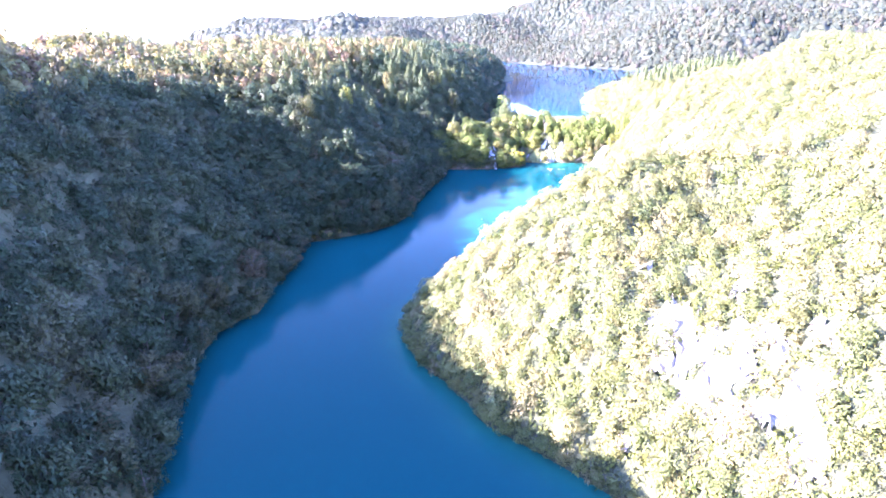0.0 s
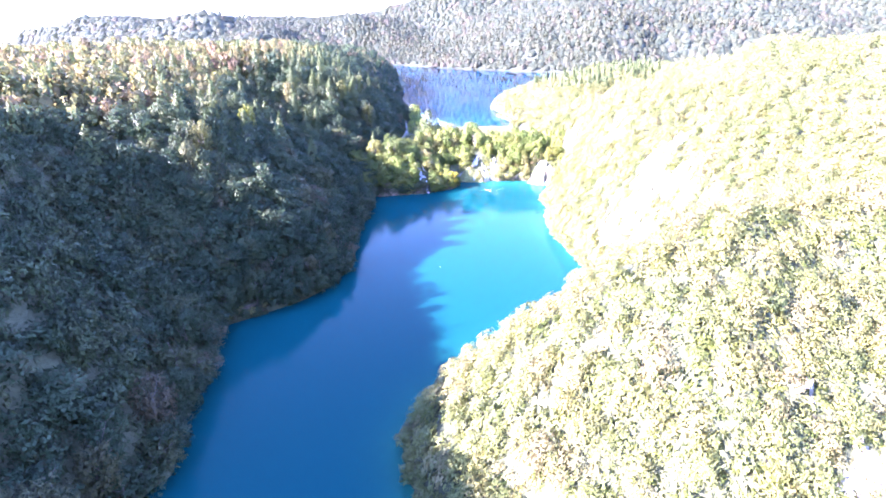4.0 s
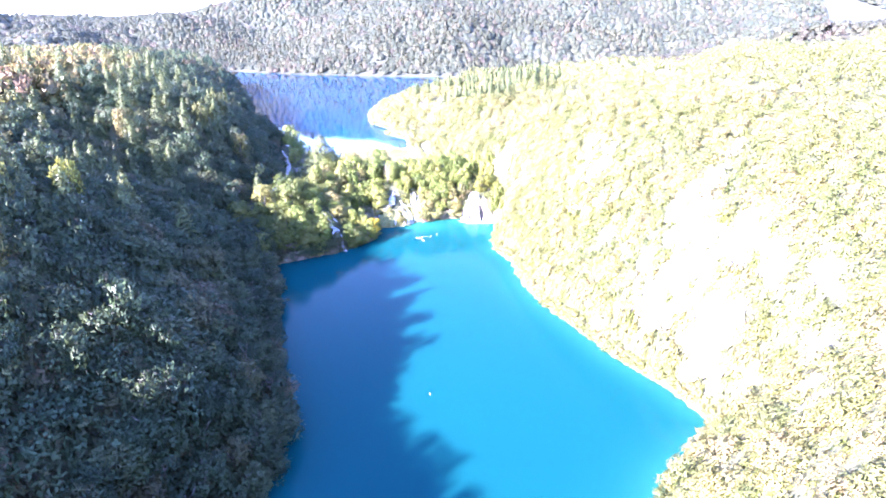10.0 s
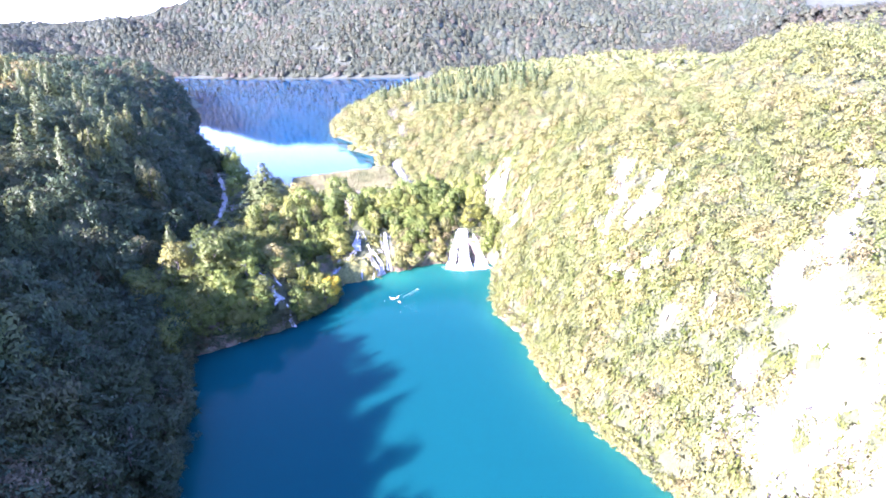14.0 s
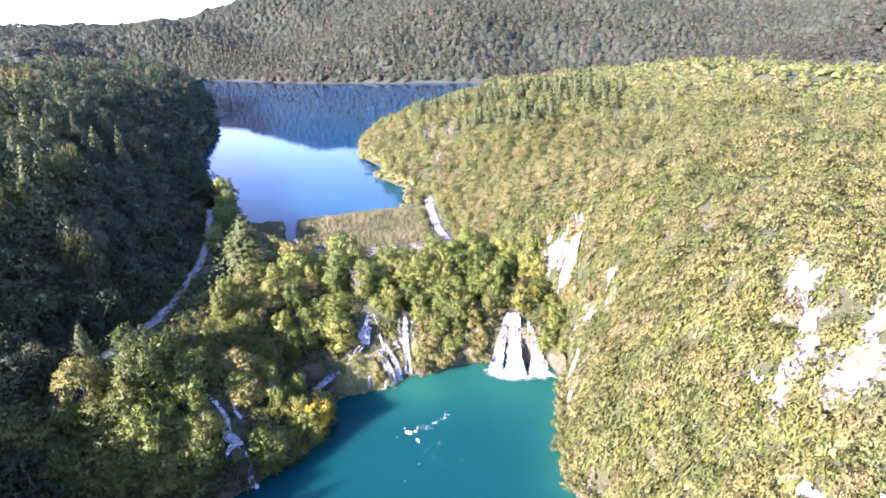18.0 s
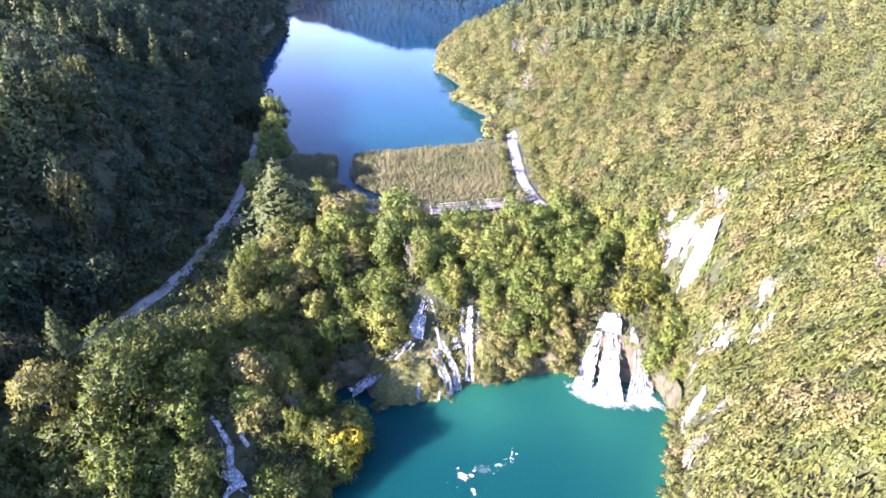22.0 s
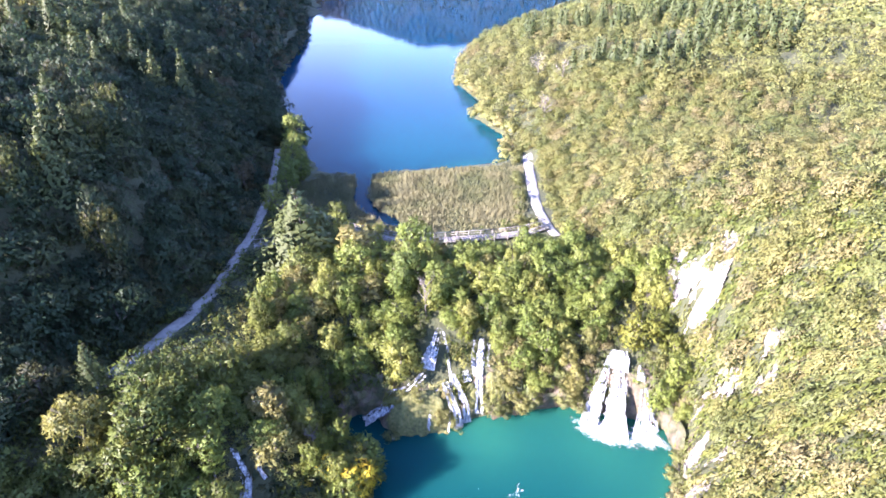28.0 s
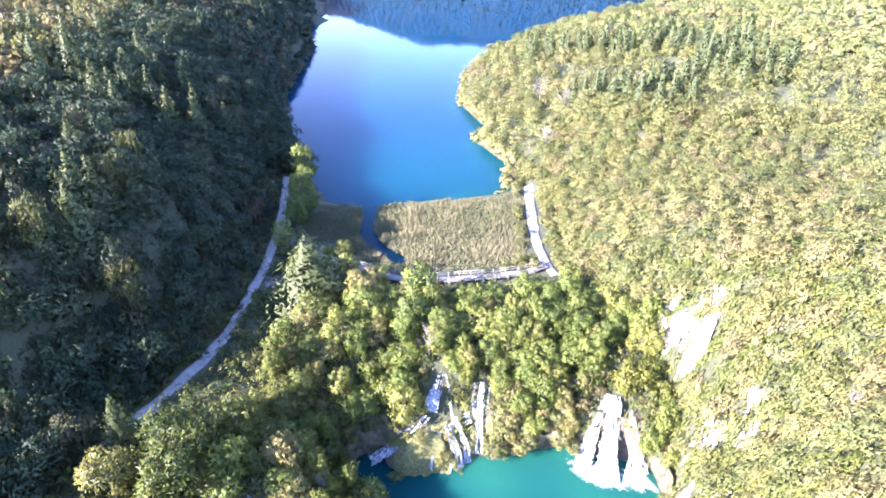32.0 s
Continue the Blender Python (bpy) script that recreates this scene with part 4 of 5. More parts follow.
fall = thing("waterfall", (0, 0, 0), "bluish cascade branching down a shaded mossy slope", "waterfall", "waterfalls of the barrier")
cascade(fall, "main_run", strip([(-39.9, -52.1, 8.9), (-38.7, -52.3, 8.0), (-36.6, -53.1, 6.6), (-35.6, -54.6, 5.6), (-34.1, -55.1, 4.2), (-33.2, -55.7, 3.3)], 1.1, 1.7), 15, 0.46)
cascade(fall, "left_fork", strip([(-33.6, -55.8, 3.5), (-33.9, -57.0, 2.2), (-33.5, -58.0, 1.2), (-33.9, -59.0, 0.05)], 0.8, 1.1), 16, 0.46)
cascade(fall, "right_fork", strip([(-33.2, -55.6, 3.5), (-31.9, -55.3, 2.4), (-31.5, -56.2, 1.2), (-30.5, -56.8, 0.05)], 0.8, 1.1), 17, 0.46)
cascade(fall, "side_trickle", strip([(-38.2, -50.4, 8.2), (-37.2, -50.6, 7.2), (-36.0, -51.6, 6.0), (-35.0, -51.8, 5.2)], 0.35, 0.5), 20, 0.36)
cascade(fall, "side_trickle", strip([(-40.6, -53.4, 8.5), (-39.8, -54.6, 7.0), (-38.4, -55.6, 5.4), (-38.0, -57.4, 3.8)], 0.4, 0.7), 21, 0.4)
froth(fall, "froth", -33.8, -59.2, 0.6, 0.4, 20, 0.12, 0.0, 0.9)
froth(fall, "froth", -30.4, -56.8, 0.5, 0.4, 21, 0.12, 0.0, 0.9)

for k, (x0, y0, z0, x1, y1) in enumerate([(-36.2, -60.6, 2.2, -35.4, -61.6), (-39.6, -63.4, 2.0, -38.4, -64.6), (-43.2, -67.4, 2.6, -42.0, -68.6), (-41.8, -77.4, 3.0, -38.8, -79.8), (-42.6, -66.4, 2.4, -41.4, -67.6)]):
    fall = thing("trickle", (0, 0, 0), "thin white trickle running down the dark bank", "waterfall", "trickles down the bank")
    wide = 1.0 if k == 3 else 0.5
    cascade(fall, "thread", strip([(x0, y0, z0), ((x0 + x1) / 2, (y0 + y1) / 2, z0 * 0.6), (x1, y1, 0.05)], wide, wide * 1.2), 30 + k, 0.36)
    froth(fall, "froth", x1, y1, 0.45, 0.35, 40 + k, 0.1)

rng = np.random.RandomState(51)
foam = thing("foam_patch", (0, 0, 0), "white foam floating on the turquoise lake", "foam")
for k, (x, y, r) in enumerate([(-14.6, -41.2, 0.8), (-13.7, -40.7, 0.45), (-12.8, -42.4, 0.42), (-12.5, -42.8, 0.28), (-13.7, -40.0, 0.22), (-15.5, -40.4, 0.2)]):
    froth(foam, "foam_clump", x, y, r, r * rng.uniform(0.55, 0.8), 60 + k, 0.1, 0.0, 0.9)
flecks = []
for k in range(110):
    s = rng.rand() ** 0.7
    if k < 80:
        x, y = -14 + 4.2 * s + rng.normal() * 0.35, -39.8 + 4.6 * s * s + rng.normal() * 0.3
    else:
        x, y = -10 + rng.normal() * 3.2, -44 + rng.normal() * 2.4
    r = rng.uniform(0.02, 0.065)
    a = rng.uniform(0, 6.28) + np.arange(5) * 1.2566
    flecks.append(np.stack([x + r * np.cos(a) * rng.uniform(0.7, 1.4), y + r * np.sin(a), 0.012 + 0 * a], -1))
tagged(part("flecks", mesh_of("flecks", np.concatenate(flecks), np.arange(550).reshape(-1, 5), [FOAM]), None, foam), kind="stuff")


# ---- paths and boardwalk ----
def ribbon(name, line, wide, mat, label, category, lift=0.12, seed=0):
    pts = np.array(line, float)
    run = np.r_[0, np.cumsum(np.hypot(*np.diff(pts, axis=0).T))]
    s = np.arange(0, run[-1], 0.6)
    px, py = np.interp(s, run, pts[:, 0]), np.interp(s, run, pts[:, 1])
    k = np.ones(7) / 7
    px[3:-3], py[3:-3] = np.convolve(px, k, "valid"), np.convolve(py, k, "valid")
    tx, ty = np.gradient(px), np.gradient(py)
    nx, ny = -ty / np.hypot(tx, ty), tx / np.hypot(tx, ty)
    cols = np.linspace(-0.5, 0.5, 7)
    w = wide * (1 + 0.35 * (rumple(s + seed * 9, 0 * s, 3.0) - 0.5))
    x = px[:, None] + nx[:, None] * cols * w[:, None]
    y = py[:, None] + ny[:, None] * cols * w[:, None]
    mid = height(px, py)
    mid = np.convolve(np.pad(mid, 6, "edge"), np.ones(13) / 13, "valid")
    z = np.maximum(height(x, y), mid[:, None] - 0.1) + lift - 0.9 * (np.abs(cols) > 0.49)
    n = len(cols)
    i = (np.arange(len(s) - 1)[:, None] * n + np.arange(n - 1)[None]).ravel()
    ob = new(name, mesh_of(name, np.stack([x, y, z], -1).reshape(-1, 3), np.stack([i, i + n, i + n + 1, i + 1], -1), [mat]))
    return tagged(ob, label, category, kind="structure")


ribbon("path_1", PATH_WEST, 2.5, GRAVEL, "pale gravel footpath along the foot of the shaded hill", "path", 0.15, 1)
ribbon("path_2", PATH_EAST, 2.9, GRAVEL, "sunlit white gravel footpath beside the reeds", "path", 0.15, 2)
ribbon("path_3", PATH_SHORE, 1.0, TUFA, "narrow pale footpath along the lake shore", "path", 0.15, 3)


def box(bm, p, q, wide, high):
    """A beam from p to q."""
    p, q = Vector(p), Vector(q)
    axis = (q - p).normalized()
    m = Matrix.Translation((p + q) / 2) @ axis.to_track_quat("X", "Z").to_matrix().to_4x4() @ Matrix.Diagonal(((q - p).length, wide, high, 1))
    bmesh.ops.create_cube(bm, size=1, matrix=m)


def walkway(name, line, wide, z, label, rails):
    root = thing(name, (line[0][0], line[0][1], 0), label, "boardwalk")
    pts = [Vector((x, y, z)) for x, y in line]
    for a, b in zip(pts, pts[1:]):
        long = (b - a).length
        way = (b - a) / long
        n = Vector((-way.y, way.x, 0))
        deck = bmesh.new()
        count = max(2, round(long / 0.45))
        for k in range(count):
            s0, s1 = a + way * (long * k / count + 0.02), a + way * (long * (k + 1) / count - 0.02)
            box(deck, s0, s1, wide + 0.06 * math.sin(k * 2.7), 0.08)
        ob = part("deck", deck, TIMBER, root)
        ob.matrix_parent_inverse = root.matrix_world.inverted()
        for side_sign in (-1, 1):
            beam = bmesh.new()
            off = n * (side_sign * wide * 0.38) + Vector((0, 0, -0.14))
            box(beam, a + off, b + off, 0.14, 0.18)
            part("beam", beam, TIMBER, root).matrix_parent_inverse = root.matrix_world.inverted()
            if rails:
                bar = bmesh.new()
                off = n * (side_sign * wide * 0.49)
                box(bar, a + off + Vector((0, 0, 1.0)), b + off + Vector((0, 0, 1.0)), 0.1, 0.1)
                box(bar, a + off + Vector((0, 0, 0.55)), b + off + Vector((0, 0, 0.55)), 0.07, 0.07)
                part("rail", bar, TIMBER, root).matrix_parent_inverse = root.matrix_world.inverted()
            posts = max(2, round(long / 2.2))
            for k in range(posts):
                c = a + way * (long * (k + 0.5) / posts) + n * (side_sign * wide * 0.49)
                post = bmesh.new()
                box(post, c + Vector((0, 0, -1.4)), c + Vector((0, 0, 1.05 if rails else -0.03)), 0.13, 0.13)
                part("post", post, TIMBER, root).matrix_parent_inverse = root.matrix_world.inverted()
    return root


walkway("boardwalk", BOARDWALK, 1.7, UP + 1.15, "weathered grey timber boardwalk between reeds and trees", True)
walkway("footbridge", FOOTBRIDGE, 1.5, UP + 1.05, "weathered grey timber footbridge behind tall trees", True)

# ---- reeds ----
rng = np.random.RandomState(71)
n = 52000
x, y = rng.uniform(-82, -24, n), rng.uniform(-6, 41, n)
ok = (away(REEDS, x, y) + 6.5 * (rumple(x, y, 3.0) - 0.42) + 2.5 * (rumple(x, y, 1.2) - 0.5) < 0) & (off_line(CHANNEL, x, y) > 1.2 + 0.8 * rumple(x, y, 2.0)) & (away(UPPER, x, y) > -2.0) & (off_line(PATH_EAST, x, y) > 1.6) & (off_line(BOARDWALK, x, y) > 1.3) & (off_line(PATH_WEST, x, y) > 1.6)
x, y = x[ok], y[ok]
n = len(x)
z = np.maximum(height(x, y), UP - 0.2)
a = rng.uniform(0, 6.283, n)
tall = (0.5 + 0.9 * rumple(x, y, 4.0)) * rng.uniform(0.5, 1.3, n) * (0.3 + 0.7 * smooth(-2, 5.0, -away(REEDS, x, y)))
wide = rng.uniform(0.08, 0.2, n)
lean = rng.normal(size=(n, 2)) * 0.4
tri = np.stack([np.stack([x - wide * np.cos(a), y - wide * np.sin(a), z - 0.2], -1), np.stack([x + wide * np.cos(a), y + wide * np.sin(a), z - 0.2], -1), np.stack([x + lean[:, 0], y + lean[:, 1], z + tall], -1)], 1)
reeds = new("reed_bed", sprays("reed_bed", tri.astype(np.float32), [REED], (0.5 * rumple(x, y, 4.0) + 0.4 * rumple(x + 30, y, 11.0) + 0.15 * rng.rand(n)), np.tile([-0.2, -0.4, 0.9], (n, 1))))
tagged(reeds, "straw-green reed bed at the edge of the upper lake", "reeds", kind="stuff")

# ---- trees: the nearest as things of their own ----
BEECH = tree_kinds("beech_tree", 81, 9, LEAF_LEFT, 1900, 0.034, 46, 1.0, "green beech with a dense rounded crown by the lake", "tree")
OAK = tree_kinds("oak_tree", 82, 9, LEAF_BARRIER, 2600, 0.033, 60, 1.0, "olive-green oak with a rounded sunlit crown", "tree")
SCRUB = tree_kinds("hornbeam_bush", 83, 7, LEAF_RIGHT, 900, 0.048, 26, 0.95, "sunlit olive hornbeam bush on the steep slope", "bush")
# these two wear the darker leaf colour, part of it painted shade
HORNBEAM = tree_kinds("hornbeam_tree", 88, 4, LEAF_SHADE_GREEN, 2200, 0.034, 50, 1.0, "hornbeam with a spreading crown, its green darkened for shade", "tree")
THICKET = tree_kinds("hornbeam_bush", 89, 4, LEAF_SHADE_GREEN, 900, 0.048, 26, 0.95, "hornbeam bush, its green darkened for the shaded inlet", "bush")
LIME = tree_kinds("lime_tree", 84, 2, LEAF_LIME, 1200, 0.044, 24, 1.0, "bright yellow-green tree beside the falls", "tree")
GOLD = tree_kinds("golden_tree", 85, 2, LEAF_YELLOW, 1300, 0.046, 22, 1.05, "small tree in golden autumn leaf at the water", "tree")
SPRUCE = tree_kinds("spruce_tree", 86, 3, NEEDLES, 2600, 0.021, 0, 1.0, "grey-green spruce with a pointed crown", "tree", True)

rng = np.random.RandomState(91)


def row_of(kinds, xs, ys, wide, tall, group, label=""):
    for x, y in zip(xs, ys):
        plant(kinds[rng.randint(len(kinds))], float(x), float(y), rng.uniform(*wide), rng.uniform(*tall), rng.uniform(0, 360), group, label)


# the barrier: tall trees picked out first
for x, y, w, h in ((-54.4, -19.6, 29, 13.8), (-57.5, -17.0, 13, 9.0), (-52.0, -16.5, 12, 9.5), (-57.0, -54.5, 9, 9.0), (-64.0, -10.0, 11, 8.5)):
    plant(SPRUCE[rng.randint(3)], x, y, w, h, rng.uniform(0, 360), "spruces of the barrier", "grey-green spruce standing over the barrier trees")
for x, y, w, h in ((-37.5, -12.0, 7.5, 9.4), (-45.5, -17.0, 7.5, 8.8), (-81.0, 10.5, 6.4, 9.8), (-89.5, 21.5, 6.4, 10.5), (-77.0, 8.0, 5.0, 6.0), (-76.0, 2.0, 6.0, 7.5), (-72.0, -6.5, 5.0, 6.0), (-25.0, -19.4, 3.6, 5.6), (-20.2, -18.0, 3.4, 5.4), (-43.5, -19.5, 7.0, 7.5), (-36.0, -18.5, 6.0, 7.0), (-50.5, -24.0, 6.5, 7.0), (-12.5, -4.0, 5.5, 6.5), (-16.5, -8.5, 5.5, 6.5), (-8.5, -9.5, 5.0, 6.0), (-17.5, -15.5, 4.8, 5.8), (-12.8, -14.8, 5.2, 5.6), (-30.5, -17.5, 5.5, 6.2), (-46.0, -56.5, 7.5, 8.5), (-49.5, -53.0, 7.0, 8.0), (-42.5, -60.5, 7.0, 7.5), (-52.0, -60.0, 6.5, 7.5)):
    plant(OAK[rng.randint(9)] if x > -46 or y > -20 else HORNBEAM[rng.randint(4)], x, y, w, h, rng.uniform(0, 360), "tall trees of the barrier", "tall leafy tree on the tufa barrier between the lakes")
for x, y, w, h in ((-1.8, -10.4, 6.4, 5.8), (3.0, -10.4, 3.8, 4.4), (-24.6, -20.4, 3.2, 5.4), (-46.4, -44.6, 3.6, 4.4), (-14.0, 0.5, 4.2, 5.0), (29.6, -63.4, 3.2, 2.6), (-54.3, -115.5, 4.6, 10.0), (-44.0, -47.0, 3.6, 5.0), (-41.0, -30.0, 3.0, 4.6), (-35.5, -26.0, 2.8, 4.4), (-44.5, -37.5, 3.2, 4.6), (-12.0, -12.6, 3.0, 4.6), (-51.0, -33.0, 3.0, 4.2), (0.6, -8.6, 4.4, 4.6)):
    plant(LIME[rng.randint(2)], x, y, w, h, rng.uniform(0, 360), "yellow-green trees")
for x, y, w, h, z in ((-26.9, -45.6, 4.6, 6.0, 0.1), (-30.4, -46.9, 3.4, 5.2, 1.0), (-32.2, -49.6, 2.6, 3.6, 1.2), (-29.0, -42.6, 1.8, 4.4, 0.8)):
    plant(GOLD[rng.randint(2)], x, y, w, h, rng.uniform(0, 360), "golden trees", "", 0, z)
for x, y, w, h, z in ((-28.6, -49.8, 3.0, 2.2, 0.0), (-31.0, -51.6, 4.0, 4.2, 0.6), (-30.0, -54.0, 3.2, 3.2, 0.2), (-27.6, -42.4, 3.0, 3.6, 0.2), (-33.2, -46.6, 3.6, 4.4, 1.5), (-30.8, -43.4, 3.2, 3.8, 0.8), (-29.4, -48.0, 2.6, 3.8, 0.8), (-33.2, -43.0, 3.2, 4.0, 1.0), (-34.4, -50.0, 3.4, 4.4, 2.0)):
    plant(SCRUB[rng.randint(7)], x, y, w, h, rng.uniform(0, 360), "bushes round the golden tree", "pale green bush overhanging the dark water", 0, z)
for k in range(16):
    u, v = rng.uniform(-0.85, 0.85), rng.uniform(-0.8, 0.8)
    x, y = -26.0 + 5.8 * u * 0.81 - 2.6 * v * 0.59, -31.6 + 5.8 * u * 0.59 + 2.6 * v * 0.81
    plant(SCRUB[rng.randint(7)], x, y, rng.uniform(1.2, 2.4), rng.uniform(0.9, 1.7), rng.uniform(0, 360), "tufts on the mossy mound", "tuft of moss and grass on the tufa mound", -0.5)
for x, y in ((-36, 31), (-34.2, 27.4), (-32.4, 23), (-31, 19.4), (-29.6, 15.4), (-35.2, 29), (-31.6, 21), (-31.4, 38), (-29.6, 33), (-27.0, 27), (-23.4, 20), (-20, 13.8), (-28.4, 30), (-25.3, 23.5), (-21.8, 17), (-33.4, 42), (-18.4, 16.5), (-21.6, 22), (-25.2, 29)):
    plant(SCRUB[rng.randint(7)], x, y, rng.uniform(2.2, 3.2), rng.uniform(1.6, 2.4), rng.uniform(0, 360), "bushes beside the gravel path", "green bush between reeds and gravel path", 0.3)

x, y, _ = scatter(-75, 10, -72, 12, 2.9, 101, lambda x, y: clear(x, y) & (away(VALLEY, x, y) < 0.5) & (off_line(PATH_WEST, x, y) > 10.5) & (np.hypot(x + 1.6, y + 10.6) > 5.0) & ((off_line(BOARDWALK, x, y) > 7.5) | (x < -46)))
# at the shaded end the darker leaf colour stands in for shade
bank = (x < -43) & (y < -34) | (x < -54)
row_of(HORNBEAM, x[bank], y[bank], (3.2, 6.4), (3.6, 7.2), "trees of the barrier", "hornbeam, its green darkened for the shaded end of the barrier")
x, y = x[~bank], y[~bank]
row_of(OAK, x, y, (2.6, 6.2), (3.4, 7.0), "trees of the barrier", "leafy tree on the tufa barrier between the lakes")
x, y, _ = scatter(-42, -12, 8, 48, 1.8, 103, lambda x, y: (off_line(PATH_EAST, x, y) > 2.0) & (off_line(PATH_EAST, x, y) < 9) & ~inside(REEDS, x, y) & (away(UPPER, x, y) > 1.0) & (away(VALLEY, x, y) < 3))
beside_x, beside_y = x, y
x, y, _ = scatter(-46, -18, -14, 12, 2.4, 102, lambda x, y: clear(x, y) & (away(VALLEY, x, y) < 0.5) & (off_line(BOARDWALK, x, y) < 7.5) & (off_line(BOARDWALK, x, y) > 2.8))
beside_x, beside_y = np.r_[beside_x, x], np.r_[beside_y, y]

for x, y, w, h in ((0.8, -12.0, 2.6, 2.2), (2.6, -12.6, 2.8, 2.8), (1.9, -14.2, 1.9, 1.6), (-6.2, -12.6, 2.8, 2.6), (3.7, -14.8, 2.2, 2.0), (-7.4, -15.2, 2.4, 2.2), (-5.8, -10.6, 3.0, 3.2), (-25.2, -22.6, 2.0, 2.2), (-30.8, -23.4, 2.6, 2.8), (-19.2, -21.6, 2.2, 2.4)):
    plant(SCRUB[rng.randint(7)], x, y, w, h, rng.uniform(0, 360), "bushes beside the falls", "green bush growing beside a waterfall", 0.2)
x, y, _ = scatter(-108, -56, -62, 26, 3.0, 104, lambda x, y: clear(x, y) & (off_line(PATH_WEST, x, y) > 3.0) & (away(VALLEY, x, y) < 0.5) & (x < np.interp(y, [q[1] for q in PATH_WEST], [q[0] for q in PATH_WEST])))
row_of(BEECH, x, y, (4.6, 6.6), (6.5, 9.5), "beeches beside the path", "green beech beside the shaded gravel path")
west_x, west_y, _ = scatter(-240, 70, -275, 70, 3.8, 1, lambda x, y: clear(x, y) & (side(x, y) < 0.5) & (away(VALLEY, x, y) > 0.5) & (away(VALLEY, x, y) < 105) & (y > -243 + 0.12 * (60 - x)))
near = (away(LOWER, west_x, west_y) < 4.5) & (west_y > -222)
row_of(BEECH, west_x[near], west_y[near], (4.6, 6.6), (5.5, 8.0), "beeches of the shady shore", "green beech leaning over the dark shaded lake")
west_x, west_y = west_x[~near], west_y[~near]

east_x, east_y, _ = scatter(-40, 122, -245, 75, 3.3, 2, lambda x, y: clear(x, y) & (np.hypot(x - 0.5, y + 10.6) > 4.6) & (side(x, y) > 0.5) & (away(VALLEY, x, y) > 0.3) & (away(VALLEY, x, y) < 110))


def along(line, step, off):
    """Places along a stretch of shore, off metres inland."""
    got = []
    for (x0, y0), (x1, y1) in zip(line, line[1:]):
        long = math.hypot(x1 - x0, y1 - y0)
        nx, ny = (y1 - y0) / long, -(x1 - x0) / long
        mx, my = (x0 + x1) / 2, (y0 + y1) / 2
        both = away(LOWER, np.array([mx + nx, mx - nx]), np.array([my + ny, my - ny]))
        if both[0] < both[1]:
            nx, ny = -nx, -ny
        for k in range(max(1, int(long / step))):
            f = (k + rng.uniform(0.1, 0.9)) / max(1, int(long / step))
            o = off * rng.uniform(0.5, 1.6)
            got.append((x0 + (x1 - x0) * f + nx * o, y0 + (y1 - y0) * f + ny * o))
    return got


def near_water(x, y):
    return any(off_line(line, np.array([x]), np.array([y]))[0] < wide + 0.4 for line, wide in FALL_LINES)


for x, y in along([tuple(q) for q in LOWER[14:30]], 2.0, 0.3):
    by_path = off_line(PATH_SHORE, np.array([x]), np.array([y]))[0] < 2.6
    w, h = ((2.2, 3.4), (1.5, 2.4)) if by_path else ((4.4, 6.8), (4.0, 6.8))
    z = max(-0.1, float(height(np.array([x]), np.array([y]))[0]) - 0.7)
    plant(BEECH[rng.randint(9)], x, y, rng.uniform(*w), rng.uniform(*h), rng.uniform(0, 360), "beeches of the shady shore", "low beech bush at the edge of the lake" if by_path else "green beech leaning over the dark shaded lake", 0, z)
for x, y in along([tuple(q) for q in LOWER[17:24]], 2.4, 1.0):
    if off_line(PATH_SHORE, np.array([x]), np.array([y]))[0] < 2.6:
        plant(SCRUB[rng.randint(7)], x, y, rng.uniform(1.6, 2.6), rng.uniform(1.0, 1.7), rng.uniform(0, 360), "bushes between path and lake", "low green bush between shore path and lake", 0.2)
for x, y in along([tuple(q) for q in LOWER[12:16]], 2.2, 1.8):
    if not near_water(x, y):
        plant(HORNBEAM[rng.randint(4)], x, y, rng.uniform(4.6, 6.2), rng.uniform(5.0, 7.0), rng.uniform(0, 360), "trees over the shaded bank", "leafy tree overhanging a dark tufa bank", 0.6)
for x, y in along(PATH_SHORE, 1.6, 4.0):
    plant(BEECH[rng.randint(9)], x, y, rng.uniform(4.6, 6.4), rng.uniform(5.0, 7.5), rng.uniform(0, 360), "beeches of the shady shore", "green beech on the steep bank above the shore path", 0.8)
for x, y in along(PATH_SHORE, 1.5, 1.6):
    plant(BEECH[rng.randint(9)], x, y, rng.uniform(4.0, 6.0), rng.uniform(4.2, 6.0), rng.uniform(0, 360), "beeches of the shady shore", "green beech overhanging a narrow shore path", 0.5)

front = [tuple(q) for q in LOWER[59:]] + [tuple(LOWER[0])]
for step, off, wide, tall in ((1.7, 1.5, (2.6, 4.0), (2.4, 3.6)), (2.2, 4.2, (3.0, 4.6), (3.0, 4.6))):
    for x, y in along(front, step, off):
        if not near_water(x, y):
            plant(SCRUB[rng.randint(7)], x, y, rng.uniform(*wide), rng.uniform(*tall), rng.uniform(0, 360), "bushes along the tufa wall", "green bush hanging over the tufa wall", 0.2)
for x, y in along(front, 1.5, -0.7):
    if rng.rand() < 0.75 and not near_water(x, y):
        plant(SCRUB[rng.randint(7)], x, y, rng.uniform(2.4, 3.6), rng.uniform(2.0, 3.0), rng.uniform(0, 360), "bushes along the tufa wall", "green bush hanging low over the water", 0, rng.uniform(0.2, 1.2))
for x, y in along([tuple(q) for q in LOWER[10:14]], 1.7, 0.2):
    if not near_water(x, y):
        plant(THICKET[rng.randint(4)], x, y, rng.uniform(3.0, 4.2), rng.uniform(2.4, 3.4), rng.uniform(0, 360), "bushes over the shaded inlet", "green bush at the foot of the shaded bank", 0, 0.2)
